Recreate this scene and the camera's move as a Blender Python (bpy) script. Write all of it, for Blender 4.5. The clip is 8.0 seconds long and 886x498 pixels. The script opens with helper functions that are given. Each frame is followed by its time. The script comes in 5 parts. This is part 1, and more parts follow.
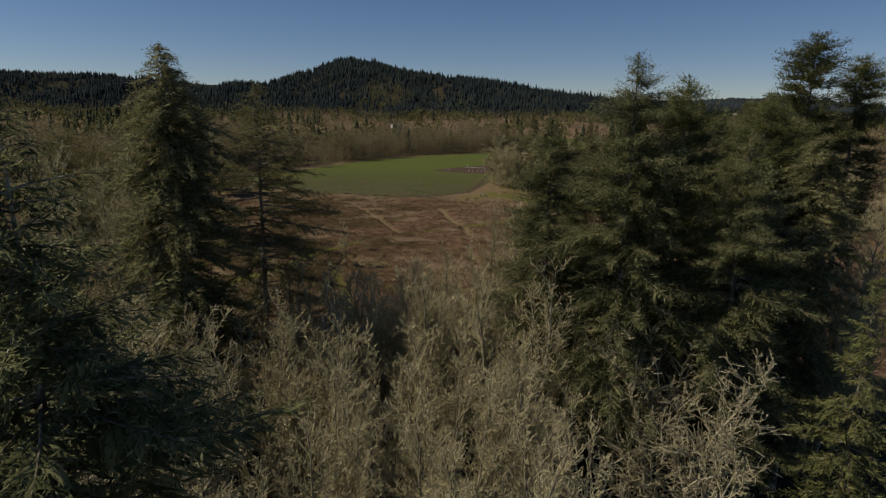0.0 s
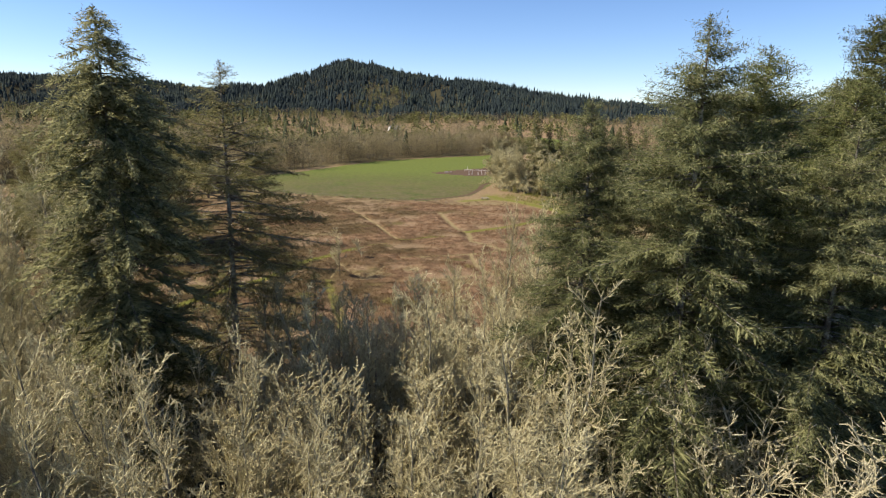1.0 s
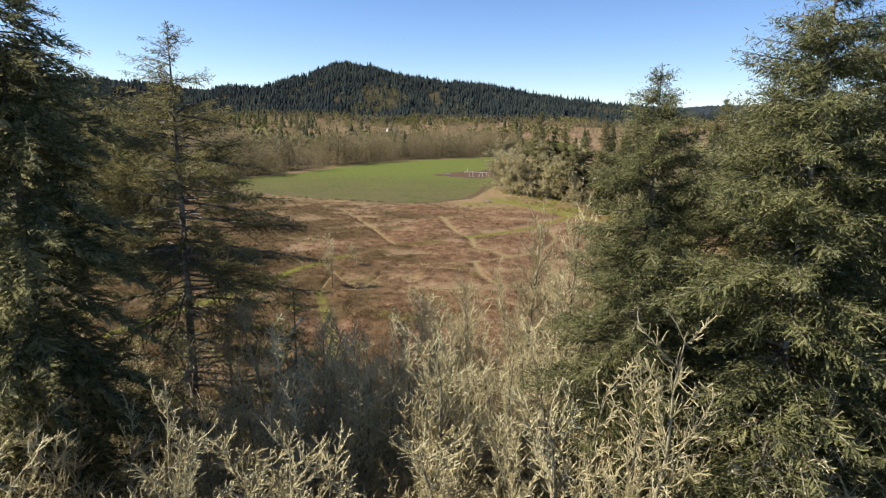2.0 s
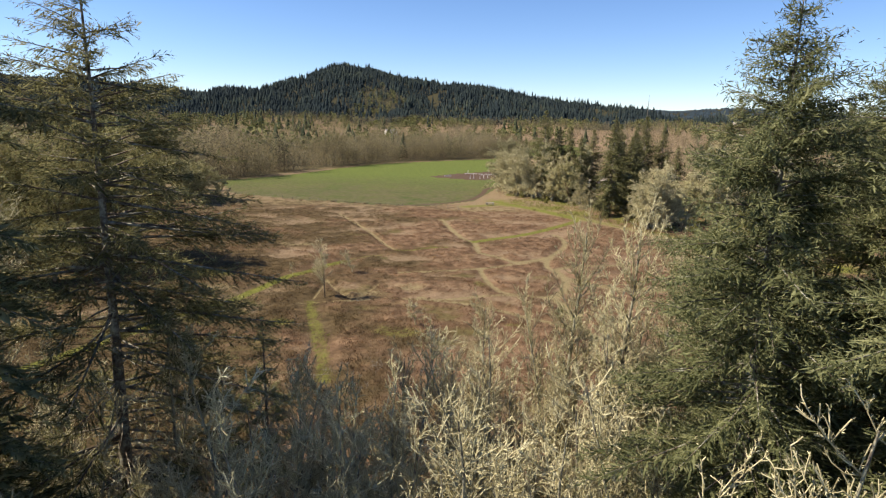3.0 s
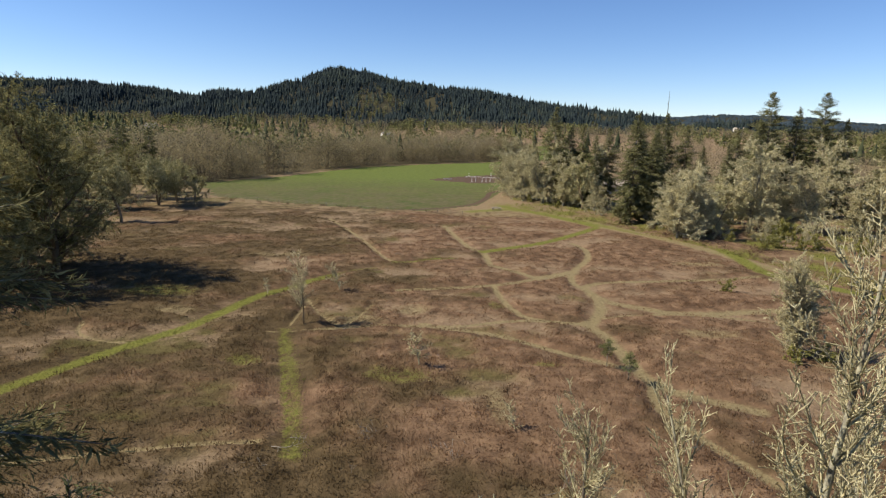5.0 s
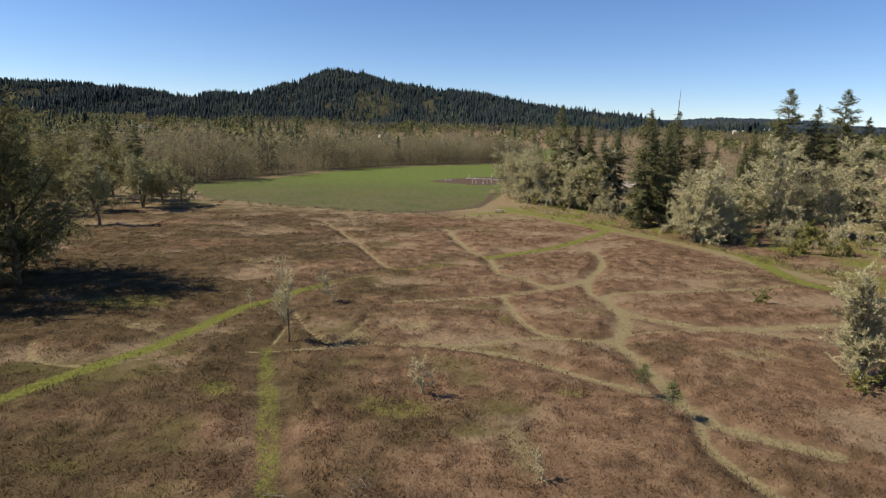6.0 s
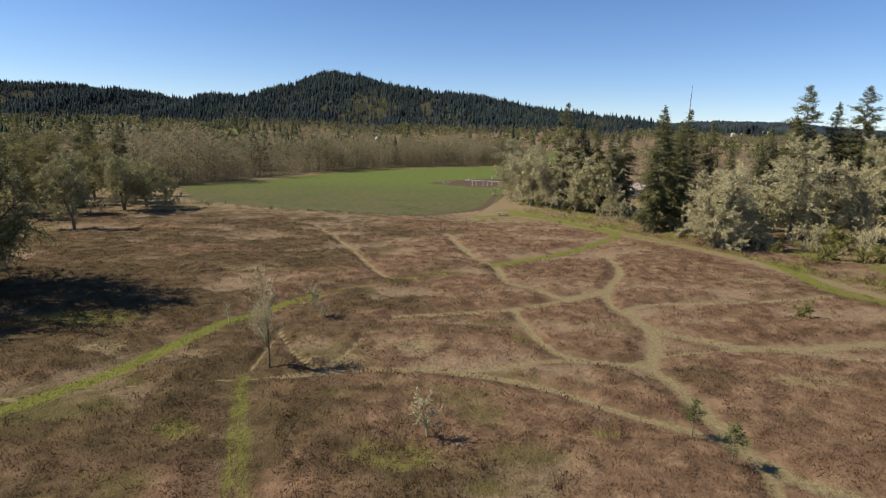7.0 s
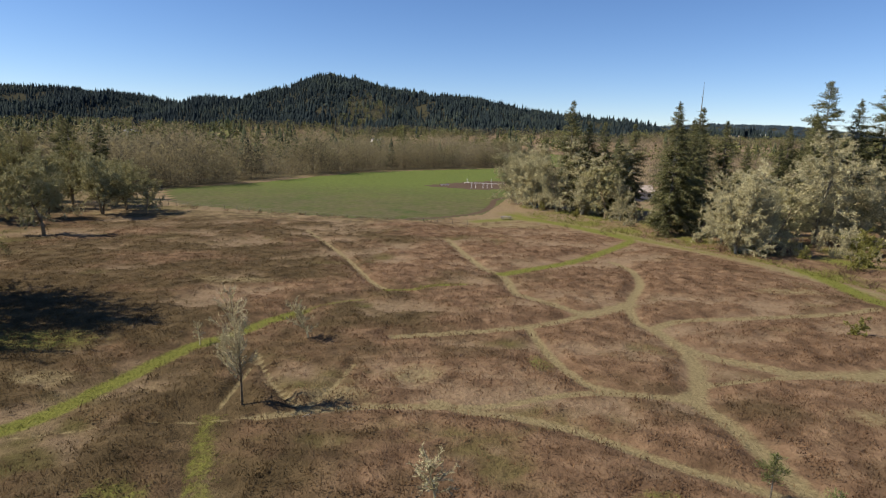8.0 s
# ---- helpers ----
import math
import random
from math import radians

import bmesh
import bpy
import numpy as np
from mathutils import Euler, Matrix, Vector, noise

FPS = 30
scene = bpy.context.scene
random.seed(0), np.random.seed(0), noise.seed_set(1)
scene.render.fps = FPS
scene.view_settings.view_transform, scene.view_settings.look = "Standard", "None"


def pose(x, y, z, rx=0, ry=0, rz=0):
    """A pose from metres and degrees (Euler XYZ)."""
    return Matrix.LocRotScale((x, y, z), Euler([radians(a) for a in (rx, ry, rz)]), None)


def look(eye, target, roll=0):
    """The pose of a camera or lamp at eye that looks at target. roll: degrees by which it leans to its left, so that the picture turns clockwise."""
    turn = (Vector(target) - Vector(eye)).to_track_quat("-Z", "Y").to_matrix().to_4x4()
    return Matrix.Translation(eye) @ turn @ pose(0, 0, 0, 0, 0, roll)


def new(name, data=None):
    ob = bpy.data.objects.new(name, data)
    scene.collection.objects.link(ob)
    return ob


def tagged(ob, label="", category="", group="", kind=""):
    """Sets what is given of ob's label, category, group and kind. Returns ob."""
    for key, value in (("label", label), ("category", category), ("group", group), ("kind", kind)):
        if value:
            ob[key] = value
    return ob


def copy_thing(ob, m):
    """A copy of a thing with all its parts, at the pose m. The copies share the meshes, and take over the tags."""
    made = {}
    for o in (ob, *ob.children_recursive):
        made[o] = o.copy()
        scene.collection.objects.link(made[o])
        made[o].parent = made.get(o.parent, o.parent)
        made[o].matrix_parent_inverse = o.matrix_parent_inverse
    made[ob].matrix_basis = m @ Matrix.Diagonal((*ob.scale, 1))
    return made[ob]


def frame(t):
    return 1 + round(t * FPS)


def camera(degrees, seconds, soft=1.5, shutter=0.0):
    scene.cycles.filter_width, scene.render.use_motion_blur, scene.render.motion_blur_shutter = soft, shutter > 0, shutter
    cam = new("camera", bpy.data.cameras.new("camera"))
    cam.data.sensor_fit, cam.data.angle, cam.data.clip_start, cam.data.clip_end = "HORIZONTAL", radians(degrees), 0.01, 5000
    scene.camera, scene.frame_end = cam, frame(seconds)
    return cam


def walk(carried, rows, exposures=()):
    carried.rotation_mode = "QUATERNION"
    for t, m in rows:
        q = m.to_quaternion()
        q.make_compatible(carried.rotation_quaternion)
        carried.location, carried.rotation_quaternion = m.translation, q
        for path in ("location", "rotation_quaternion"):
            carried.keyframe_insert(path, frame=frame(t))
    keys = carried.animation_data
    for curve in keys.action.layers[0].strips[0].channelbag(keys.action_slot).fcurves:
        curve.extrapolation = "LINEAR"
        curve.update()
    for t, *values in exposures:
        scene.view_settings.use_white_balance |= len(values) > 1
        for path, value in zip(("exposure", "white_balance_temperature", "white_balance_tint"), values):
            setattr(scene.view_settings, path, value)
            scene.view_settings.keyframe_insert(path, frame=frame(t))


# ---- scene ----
cam = camera(74.0, 8.0, soft=1.2)
PATH = [
    (0.0, (1.502, -5.305, 26.443), (1.155, 14.173, 21.915), 0.77),
    (0.5, (1.075, -1.130, 25.920), (0.771, 18.361, 21.444), 0.81),
    (1.0, (0.654, 2.978, 25.376), (0.389, 22.480, 20.950), 0.86),
    (1.5, (0.240, 7.024, 24.814), (0.010, 26.538, 20.436), 0.92),
    (2.0, (-0.169, 11.017, 24.239), (-0.365, 30.541, 19.907), 0.99),
    (2.5, (-0.572, 14.962, 23.653), (-0.736, 34.497, 19.367), 1.06),
    (3.0, (-0.970, 18.867, 23.062), (-1.103, 38.412, 18.819), 1.13),
    (3.5, (-1.364, 22.739, 22.467), (-1.465, 42.293, 18.269), 1.21),
    (4.0, (-1.752, 26.583, 21.874), (-1.821, 46.147, 17.719), 1.28),
    (4.5, (-2.137, 30.408, 21.285), (-2.172, 49.981, 17.174), 1.35),
    (5.0, (-2.517, 34.220, 20.704), (-2.515, 53.802, 16.638), 1.41),
    (5.5, (-2.893, 38.025, 20.135), (-2.852, 57.617, 16.115), 1.46),
    (6.0, (-3.266, 41.830, 19.581), (-3.182, 61.432, 15.609), 1.50),
    (6.5, (-3.636, 45.643, 19.047), (-3.503, 65.254, 15.124), 1.53),
    (7.0, (-4.003, 49.470, 18.535), (-3.815, 69.091, 14.663), 1.54),
    (7.5, (-4.367, 53.318, 18.049), (-4.119, 72.949, 14.232), 1.53),
    (8.0, (-4.729, 57.194, 17.594), (-4.413, 76.835, 13.834), 1.50),
]
walk(cam, [(t, look(eye, target, roll)) for t, eye, target, roll in PATH],
     exposures=[(0.0, -0.72, 6950, 11), (0.3, -0.17, 6950, 11), (0.6, 0.6, 6900, 11), (0.9, 0.84, 6850, 11), (3.0, 0.86, 6750, 11), (3.5, 0.82, 6700, 11), (4.5, 0.65, 6600, 10), (6.0, 0.46, 6500, 10), (8.0, 0.44, 6500, 10)])

# ---- sky and sun ----
SUN_AZIMUTH, SUN_HEIGHT = radians(-93), radians(46)   # the sun stands to the west of the flight line (-x)
world = bpy.data.worlds.new("sky")
scene.world = world
world.use_nodes = True
wn = world.node_tree.nodes
sky = wn.new("ShaderNodeTexSky")
sky.sky_type = "NISHITA"
sky.sun_disc = False
sky.sun_elevation = SUN_HEIGHT
sky.sun_rotation = SUN_AZIMUTH
sky.altitude = 2000
sky.air_density, sky.dust_density, sky.ozone_density = 1.0, 0.0, 2.5
wn["Background"].inputs["Strength"].default_value = 0.082
vivid = wn.new("ShaderNodeHueSaturation")
vivid.inputs["Saturation"].default_value = 1.13
clear = wn.new("ShaderNodeMix")
clear.data_type, clear.blend_type = "RGBA", "MULTIPLY"
clear.inputs[0].default_value, clear.inputs[7].default_value = 1.0, (1.04, 1.05, 1.18, 1)
world.node_tree.links.new(sky.outputs[0], vivid.inputs["Color"])
world.node_tree.links.new(vivid.outputs[0], clear.inputs[6])
world.node_tree.links.new(clear.outputs[2], wn["Background"].inputs["Color"])
sun_dir = Vector((math.sin(SUN_AZIMUTH) * math.cos(SUN_HEIGHT), math.cos(SUN_AZIMUTH) * math.cos(SUN_HEIGHT), math.sin(SUN_HEIGHT)))
sun_data = bpy.data.lights.new("sun", "SUN")
sun_data.energy, sun_data.angle, sun_data.color = 5.0, radians(0.53), (1.0, 0.91, 0.77)
sun = new("sun", sun_data)
sun.matrix_world = look(sun_dir * 400, (0, 0, 0))


# ---- materials ----
def shader(name, rough=0.9, spec=0.2):
    m = bpy.data.materials.new(name)
    m.use_nodes = True
    b = m.node_tree.nodes["Principled BSDF"]
    b.inputs["Roughness"].default_value = rough
    b.inputs["Specular IOR Level"].default_value = spec
    return m, m.node_tree.nodes, m.node_tree.links, b


def noise_tex(n, l, vec, scale, detail=4, rough=0.6):
    t = n.new("ShaderNodeTexNoise")
    t.inputs["Scale"].default_value = scale
    t.inputs["Detail"].default_value = detail
    t.inputs["Roughness"].default_value = rough
    l.new(vec, t.inputs["Vector"])
    return t.outputs["Fac"]


def ramp(n, l, fac, stops):
    r = n.new("ShaderNodeValToRGB")
    while len(r.color_ramp.elements) < len(stops):
        r.color_ramp.elements.new(0.5)
    for e, (p, c) in zip(r.color_ramp.elements, stops):
        e.position, e.color = p, (*c, 1) if len(c) == 3 else c
    l.new(fac, r.inputs["Fac"])
    return r.outputs["Color"]


def mix(n, l, fac, a, b, mode="MIX"):
    m = n.new("ShaderNodeMix")
    m.data_type, m.blend_type = "RGBA", mode
    for sock, v in ((m.inputs[0], fac), (m.inputs[6], a), (m.inputs[7], b)):
        if isinstance(v, (int, float)):
            sock.default_value = v
        elif isinstance(v, tuple):
            sock.default_value = (*v, 1)
        else:
            l.new(v, sock)
    return m.outputs[2]


def calc(n, l, op, a, b=0.0, clamp=False):
    m = n.new("ShaderNodeMath")
    m.operation, m.use_clamp = op, clamp
    for sock, v in zip(m.inputs, (a, b)):
        if isinstance(v, (int, float)):
            sock.default_value = v
        else:
            l.new(v, sock)
    return m.outputs[0]


def bump(n, l, bsdf, height, strength, distance):
    b = n.new("ShaderNodeBump")
    b.inputs["Strength"].default_value = strength
    b.inputs["Distance"].default_value = distance
    l.new(height, b.inputs["Height"])
    l.new(b.outputs[0], bsdf.inputs["Normal"])


def leafy(name, dark, mid, light, glow=0.35, grain=1.5, spread=0.45):
    """Foliage or twigs: colour by tree, by leaf and by patch, with some light let through."""
    m, n, l, b = shader(name, 0.8, 0.08)
    geo = n.new("ShaderNodeNewGeometry")
    info = n.new("ShaderNodeObjectInfo")
    patch = noise_tex(n, l, geo.outputs["Position"], grain, 3)
    fac = calc(n, l, "ADD", calc(n, l, "MULTIPLY", calc(n, l, "SUBTRACT", geo.outputs["Random Per Island"], 0.5), spread), calc(n, l, "MULTIPLY", patch, 0.7))
    fac = calc(n, l, "ADD", fac, calc(n, l, "ADD", calc(n, l, "MULTIPLY", info.outputs["Random"], 0.15), 0.225))
    col = ramp(n, l, fac, ((0.3, dark), (0.6, mid), (0.95, light)))
    l.new(col, b.inputs["Base Color"])
    if glow:
        t = n.new("ShaderNodeBsdfTranslucent")
        l.new(col, t.inputs["Color"])
        s = n.new("ShaderNodeMixShader")
        s.inputs[0].default_value = glow
        l.new(b.outputs[0], s.inputs[1])
        l.new(t.outputs[0], s.inputs[2])
        l.new(s.outputs[0], n["Material Output"].inputs["Surface"])
    return m


def bark(name, dark, light, lichen, amount=0.5):
    m, n, l, b = shader(name, 0.95, 0.1)
    geo = n.new("ShaderNodeNewGeometry")
    grain = noise_tex(n, l, geo.outputs["Position"], 9.0, 5)
    spots = noise_tex(n, l, geo.outputs["Position"], 2.3, 5, 0.7)
    col = ramp(n, l, grain, ((0.3, dark), (0.7, light)))
    mask = ramp(n, l, spots, ((0.62 - 0.3 * amount, (0, 0, 0)), (0.78 - 0.3 * amount, (1, 1, 1))))
    l.new(mix(n, l, mask, col, lichen), b.inputs["Base Color"])
    bump(n, l, b, grain, 0.6, 0.05)
    return m


def forest_material():
    """Needles of the far forest: stands of darker and lighter trees, little contrast within one tree, haze painted in
    as blue.
    """
    m, n, l, b = shader("haze_tinted_needles", 0.9, 0.03)
    geo = n.new("ShaderNodeNewGeometry")
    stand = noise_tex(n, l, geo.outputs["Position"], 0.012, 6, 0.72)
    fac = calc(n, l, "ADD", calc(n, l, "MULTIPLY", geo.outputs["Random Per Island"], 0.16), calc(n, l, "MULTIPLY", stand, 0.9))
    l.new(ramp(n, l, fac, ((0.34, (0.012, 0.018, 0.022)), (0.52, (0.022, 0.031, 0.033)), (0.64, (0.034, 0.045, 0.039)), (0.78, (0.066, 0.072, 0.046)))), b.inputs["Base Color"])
    return m


M_FIR = leafy("fir_needles", (0.052, 0.061, 0.028), (0.150, 0.162, 0.074), (0.36, 0.36, 0.183), 0.42)
M_OPENFIR = leafy("olive_fir_needles", (0.062, 0.062, 0.027), (0.180, 0.170, 0.076), (0.40, 0.37, 0.18), 0.5)
M_GROVEFIR = leafy("grove_needles", (0.050, 0.054, 0.024), (0.130, 0.130, 0.055), (0.285, 0.268, 0.128), 0.35)
M_SPRUCE = leafy("spruce_needles", (0.056, 0.060, 0.028), (0.168, 0.170, 0.080), (0.43, 0.415, 0.215), 0.45)
M_PINE = leafy("pine_needles", (0.038, 0.045, 0.017), (0.105, 0.115, 0.044), (0.23, 0.225, 0.095), 0.15)
M_YOUNGFIR = leafy("young_fir_needles", (0.055, 0.066, 0.024), (0.150, 0.166, 0.062), (0.34, 0.34, 0.145), 0.4)
M_HAZEFIR = forest_material()
M_VALLEYFIR = leafy("valley_needles", (0.018, 0.024, 0.012), (0.036, 0.044, 0.022), (0.07, 0.076, 0.038), 0.05, 0.02)
# the ridge's distance haze is put into this needle colour as blue
M_HAZERIDGE = leafy("haze_blue_ridge_needles", (0.030, 0.044, 0.056), (0.040, 0.058, 0.072), (0.056, 0.074, 0.084), 0.1, 0.006, 0.1)
M_LICHEN = leafy("lichen_twigs", (0.20, 0.172, 0.10), (0.46, 0.41, 0.245), (0.68, 0.625, 0.40), 0.06, 0.8)
M_CREAM = leafy("cream_lichen_twigs", (0.25, 0.22, 0.135), (0.45, 0.405, 0.26), (0.63, 0.58, 0.405), 0.06, 0.8)
M_TWIG = leafy("bare_twigs", (0.15, 0.122, 0.064), (0.28, 0.235, 0.13), (0.41, 0.355, 0.205), 0.45, 0.03, 0.1)
M_STEM = leafy("grey_brown_stems", (0.07, 0.055, 0.036), (0.13, 0.105, 0.07), (0.2, 0.165, 0.115), 0.0, 0.5, 0.1)
M_OAK = leafy("mossy_twigs", (0.15, 0.132, 0.068), (0.40, 0.358, 0.20), (0.63, 0.575, 0.355), 0.06, 1.1)
M_MOSSOAK = leafy("olive_mossy_twigs", (0.13, 0.118, 0.052), (0.34, 0.31, 0.148), (0.57, 0.525, 0.30), 0.1, 1.1)
M_BUD = leafy("budding_leaves", (0.085, 0.080, 0.030), (0.235, 0.212, 0.085), (0.44, 0.40, 0.19), 0.35, 0.8)
M_FRESH = leafy("fresh_leaves", (0.13, 0.13, 0.034), (0.25, 0.24, 0.065), (0.38, 0.35, 0.13), 0.45, 0.6)
M_FARBUD = leafy("far_budding_leaves", (0.062, 0.068, 0.024), (0.125, 0.128, 0.046), (0.22, 0.21, 0.085), 0.1, 0.02)
M_DARKSTEM = leafy("dark_stems", (0.075, 0.052, 0.030), (0.15, 0.11, 0.065), (0.25, 0.19, 0.115), 0.0)
M_ASH = leafy("ash_twigs", (0.27, 0.23, 0.135), (0.48, 0.42, 0.255), (0.68, 0.61, 0.39), 0.06, 0.8)
M_BRUSH = leafy("reddish_brush", (0.09, 0.054, 0.036), (0.165, 0.105, 0.068), (0.26, 0.18, 0.118), 0.4)
M_BARK = bark("conifer_bark", (0.06, 0.047, 0.037), (0.17, 0.138, 0.108), (0.38, 0.37, 0.29), 0.5)
M_GREYBARK = bark("grey_bark", (0.07, 0.055, 0.045), (0.17, 0.145, 0.115), (0.36, 0.34, 0.24), 0.75)
M_DEADWOOD = bark("dead_wood", (0.16, 0.14, 0.12), (0.32, 0.29, 0.25), (0.4, 0.38, 0.32), 0.3)
M_GRASS = leafy("green_grass_blades", (0.098, 0.106, 0.022), (0.168, 0.172, 0.040), (0.26, 0.24, 0.085), 0.2, 0.5)


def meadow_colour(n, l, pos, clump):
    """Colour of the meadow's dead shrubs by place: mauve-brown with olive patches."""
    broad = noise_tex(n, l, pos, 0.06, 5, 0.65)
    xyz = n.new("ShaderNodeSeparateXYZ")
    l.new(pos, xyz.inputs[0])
    west = n.new("ShaderNodeMapRange")   # more olive growth towards the western side; backlit darkening is mixed into the colour
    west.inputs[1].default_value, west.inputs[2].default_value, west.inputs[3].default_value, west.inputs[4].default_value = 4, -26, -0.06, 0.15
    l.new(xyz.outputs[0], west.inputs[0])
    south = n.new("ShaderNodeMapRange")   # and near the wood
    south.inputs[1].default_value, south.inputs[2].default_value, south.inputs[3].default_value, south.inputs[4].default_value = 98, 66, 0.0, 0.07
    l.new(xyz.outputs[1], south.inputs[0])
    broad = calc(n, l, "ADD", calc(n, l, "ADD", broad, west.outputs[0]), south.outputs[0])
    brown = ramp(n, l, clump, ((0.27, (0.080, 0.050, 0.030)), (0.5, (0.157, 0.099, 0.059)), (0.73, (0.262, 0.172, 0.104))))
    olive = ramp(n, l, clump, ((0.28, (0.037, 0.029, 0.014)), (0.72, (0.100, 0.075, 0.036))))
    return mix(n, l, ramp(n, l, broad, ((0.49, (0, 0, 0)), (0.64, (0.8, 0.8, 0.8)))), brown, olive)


def stalk_material():
    """Standing stalks take the meadow's colour at their place, each a little lighter or darker."""
    m, n, l, b = shader("dry_meadow_stalks", 0.9, 0.1)
    geo = n.new("ShaderNodeNewGeometry")
    pos = geo.outputs["Position"]
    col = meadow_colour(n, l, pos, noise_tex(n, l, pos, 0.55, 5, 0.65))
    lift = ramp(n, l, geo.outputs["Random Per Island"], ((0.0, (1.0, 0.97, 0.94)), (0.6, (1.3, 1.26, 1.2)), (1.0, (1.75, 1.68, 1.55))))
    col = mix(n, l, 1.0, col, lift, "MULTIPLY")
    l.new(col, b.inputs["Base Color"])
    thin = n.new("ShaderNodeBsdfTranslucent")
    l.new(col, thin.inputs["Color"])
    both = n.new("ShaderNodeMixShader")
    both.inputs[0].default_value = 0.5
    l.new(b.outputs[0], both.inputs[1])
    l.new(thin.outputs[0], both.inputs[2])
    l.new(both.outputs[0], n["Material Output"].inputs["Surface"])
    return m


M_STRAW = stalk_material()
M_DRYGRASS = leafy("bleached_grass", (0.16, 0.125, 0.06), (0.28, 0.22, 0.125), (0.44, 0.355, 0.22), 0.25, 0.4)


def ground_material():
    m, n, l, b = shader("meadow_ground", 1.0, 0.05)
    geo = n.new("ShaderNodeNewGeometry")
    pos = geo.outputs["Position"]
    cover = n.new("ShaderNodeAttribute")
    cover.attribute_name = "cover"
    more = n.new("ShaderNodeAttribute")
    more.attribute_name = "cover_more"
    sep = n.new("ShaderNodeSeparateColor")
    l.new(cover.outputs["Color"], sep.inputs[0])
    sep2 = n.new("ShaderNodeSeparateColor")
    l.new(more.outputs["Color"], sep2.inputs[0])
    fine = noise_tex(n, l, pos, 3.2, 6, 0.7)
    clump = noise_tex(n, l, pos, 0.55, 5, 0.65)
    growth = n.new("ShaderNodeAttribute")
    growth.attribute_name = "growth"
    sep3 = n.new("ShaderNodeSeparateColor")
    l.new(growth.outputs["Color"], sep3.inputs[0])
    bands = noise_tex(n, l, pos, 0.06, 6, 0.7)
    straw = ramp(n, l, fine, ((0.3, (0.165, 0.114, 0.07)), (0.7, (0.33, 0.245, 0.155))))
    moss = ramp(n, l, fine, ((0.3, (0.058, 0.052, 0.017)), (0.7, (0.130, 0.118, 0.042))))
    open_floor = mix(n, l, sep3.outputs[1], straw, moss)
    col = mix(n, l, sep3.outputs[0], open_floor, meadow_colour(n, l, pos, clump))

    def masked(base, mask, over, lo=0.35, hi=0.65, rough=0.5):
        """Lays a cover over the base where its mask, frayed by noise, is high."""
        v = calc(n, l, "ADD", mask, calc(n, l, "MULTIPLY", calc(n, l, "SUBTRACT", fine, 0.5), rough))
        v = calc(n, l, "ADD", v, calc(n, l, "MULTIPLY", calc(n, l, "SUBTRACT", clump, 0.5), rough))
        return mix(n, l, ramp(n, l, v, ((lo, (0, 0, 0)), (hi, (1, 1, 1)))), base, over)

    litter_shade = ramp(n, l, fine, ((0.3, (0.022, 0.021, 0.013)), (0.7, (0.066, 0.060, 0.034))))
    col = masked(col, sep2.outputs[0], litter_shade)
    track = ramp(n, l, fine, ((0.3, (0.150, 0.120, 0.060)), (0.7, (0.285, 0.228, 0.124))))
    col = masked(col, sep.outputs[0], track, 0.40, 0.72, 0.6)
    green = ramp(n, l, fine, ((0.25, (0.092, 0.094, 0.020)), (0.6, (0.165, 0.168, 0.040)), (0.8, (0.235, 0.205, 0.084))))
    col = masked(col, sep.outputs[1], green, 0.38, 0.66, 0.6)
    lawn = mix(n, l, ramp(n, l, bands, ((0.35, (0, 0, 0)), (0.62, (1, 1, 1)))), (0.058, 0.092, 0.022), (0.118, 0.124, 0.040))
    lawn = mix(n, l, sep2.outputs[2], lawn, (0.128, 0.158, 0.040))
    nearer = calc(n, l, "SUBTRACT", 1.0, sep2.outputs[2])
    bare_spots = calc(n, l, "MULTIPLY", nearer, ramp(n, l, noise_tex(n, l, pos, 0.16, 8, 0.8), ((0.38, (0, 0, 0)), (0.56, (0.9, 0.9, 0.9)))))
    lawn = mix(n, l, bare_spots, lawn, (0.135, 0.112, 0.066))
    lawn = mix(n, l, ramp(n, l, noise_tex(n, l, pos, 0.7, 5, 0.75), ((0.38, (0.6, 0.6, 0.6)), (0.6, (0, 0, 0)))), lawn, (0.050, 0.060, 0.020))
    col = masked(col, sep.outputs[2], lawn, 0.45, 0.55, 0.2)
    dirt = ramp(n, l, fine, ((0.3, (0.075, 0.05, 0.035)), (0.7, (0.125, 0.085, 0.062))))
    col = masked(col, sep2.outputs[1], dirt, 0.42, 0.58, 0.2)
    l.new(col, b.inputs["Base Color"])
    bump(n, l, b, calc(n, l, "ADD", fine, calc(n, l, "MULTIPLY", clump, 1.5)), 0.9, 0.25)
    return m


M_GROUND = ground_material()


# ---- mesh helpers ----
def tri_mesh(name, verts, tris, material):
    me = bpy.data.meshes.new(name)
    verts, tris = np.asarray(verts, np.float32).reshape(-1, 3), np.asarray(tris, np.int32).reshape(-1, 3)
    me.vertices.add(len(verts))
    me.vertices.foreach_set("co", verts.ravel())
    me.loops.add(tris.size)
    me.loops.foreach_set("vertex_index", tris.ravel())
    me.polygons.add(len(tris))
    me.polygons.foreach_set("loop_start", np.arange(0, tris.size, 3, dtype=np.int32))
    me.update(calc_edges=True)
    me.materials.append(material)
    return me


def unit(v):
    return v / np.maximum(np.linalg.norm(v, axis=-1, keepdims=True), 1e-9)


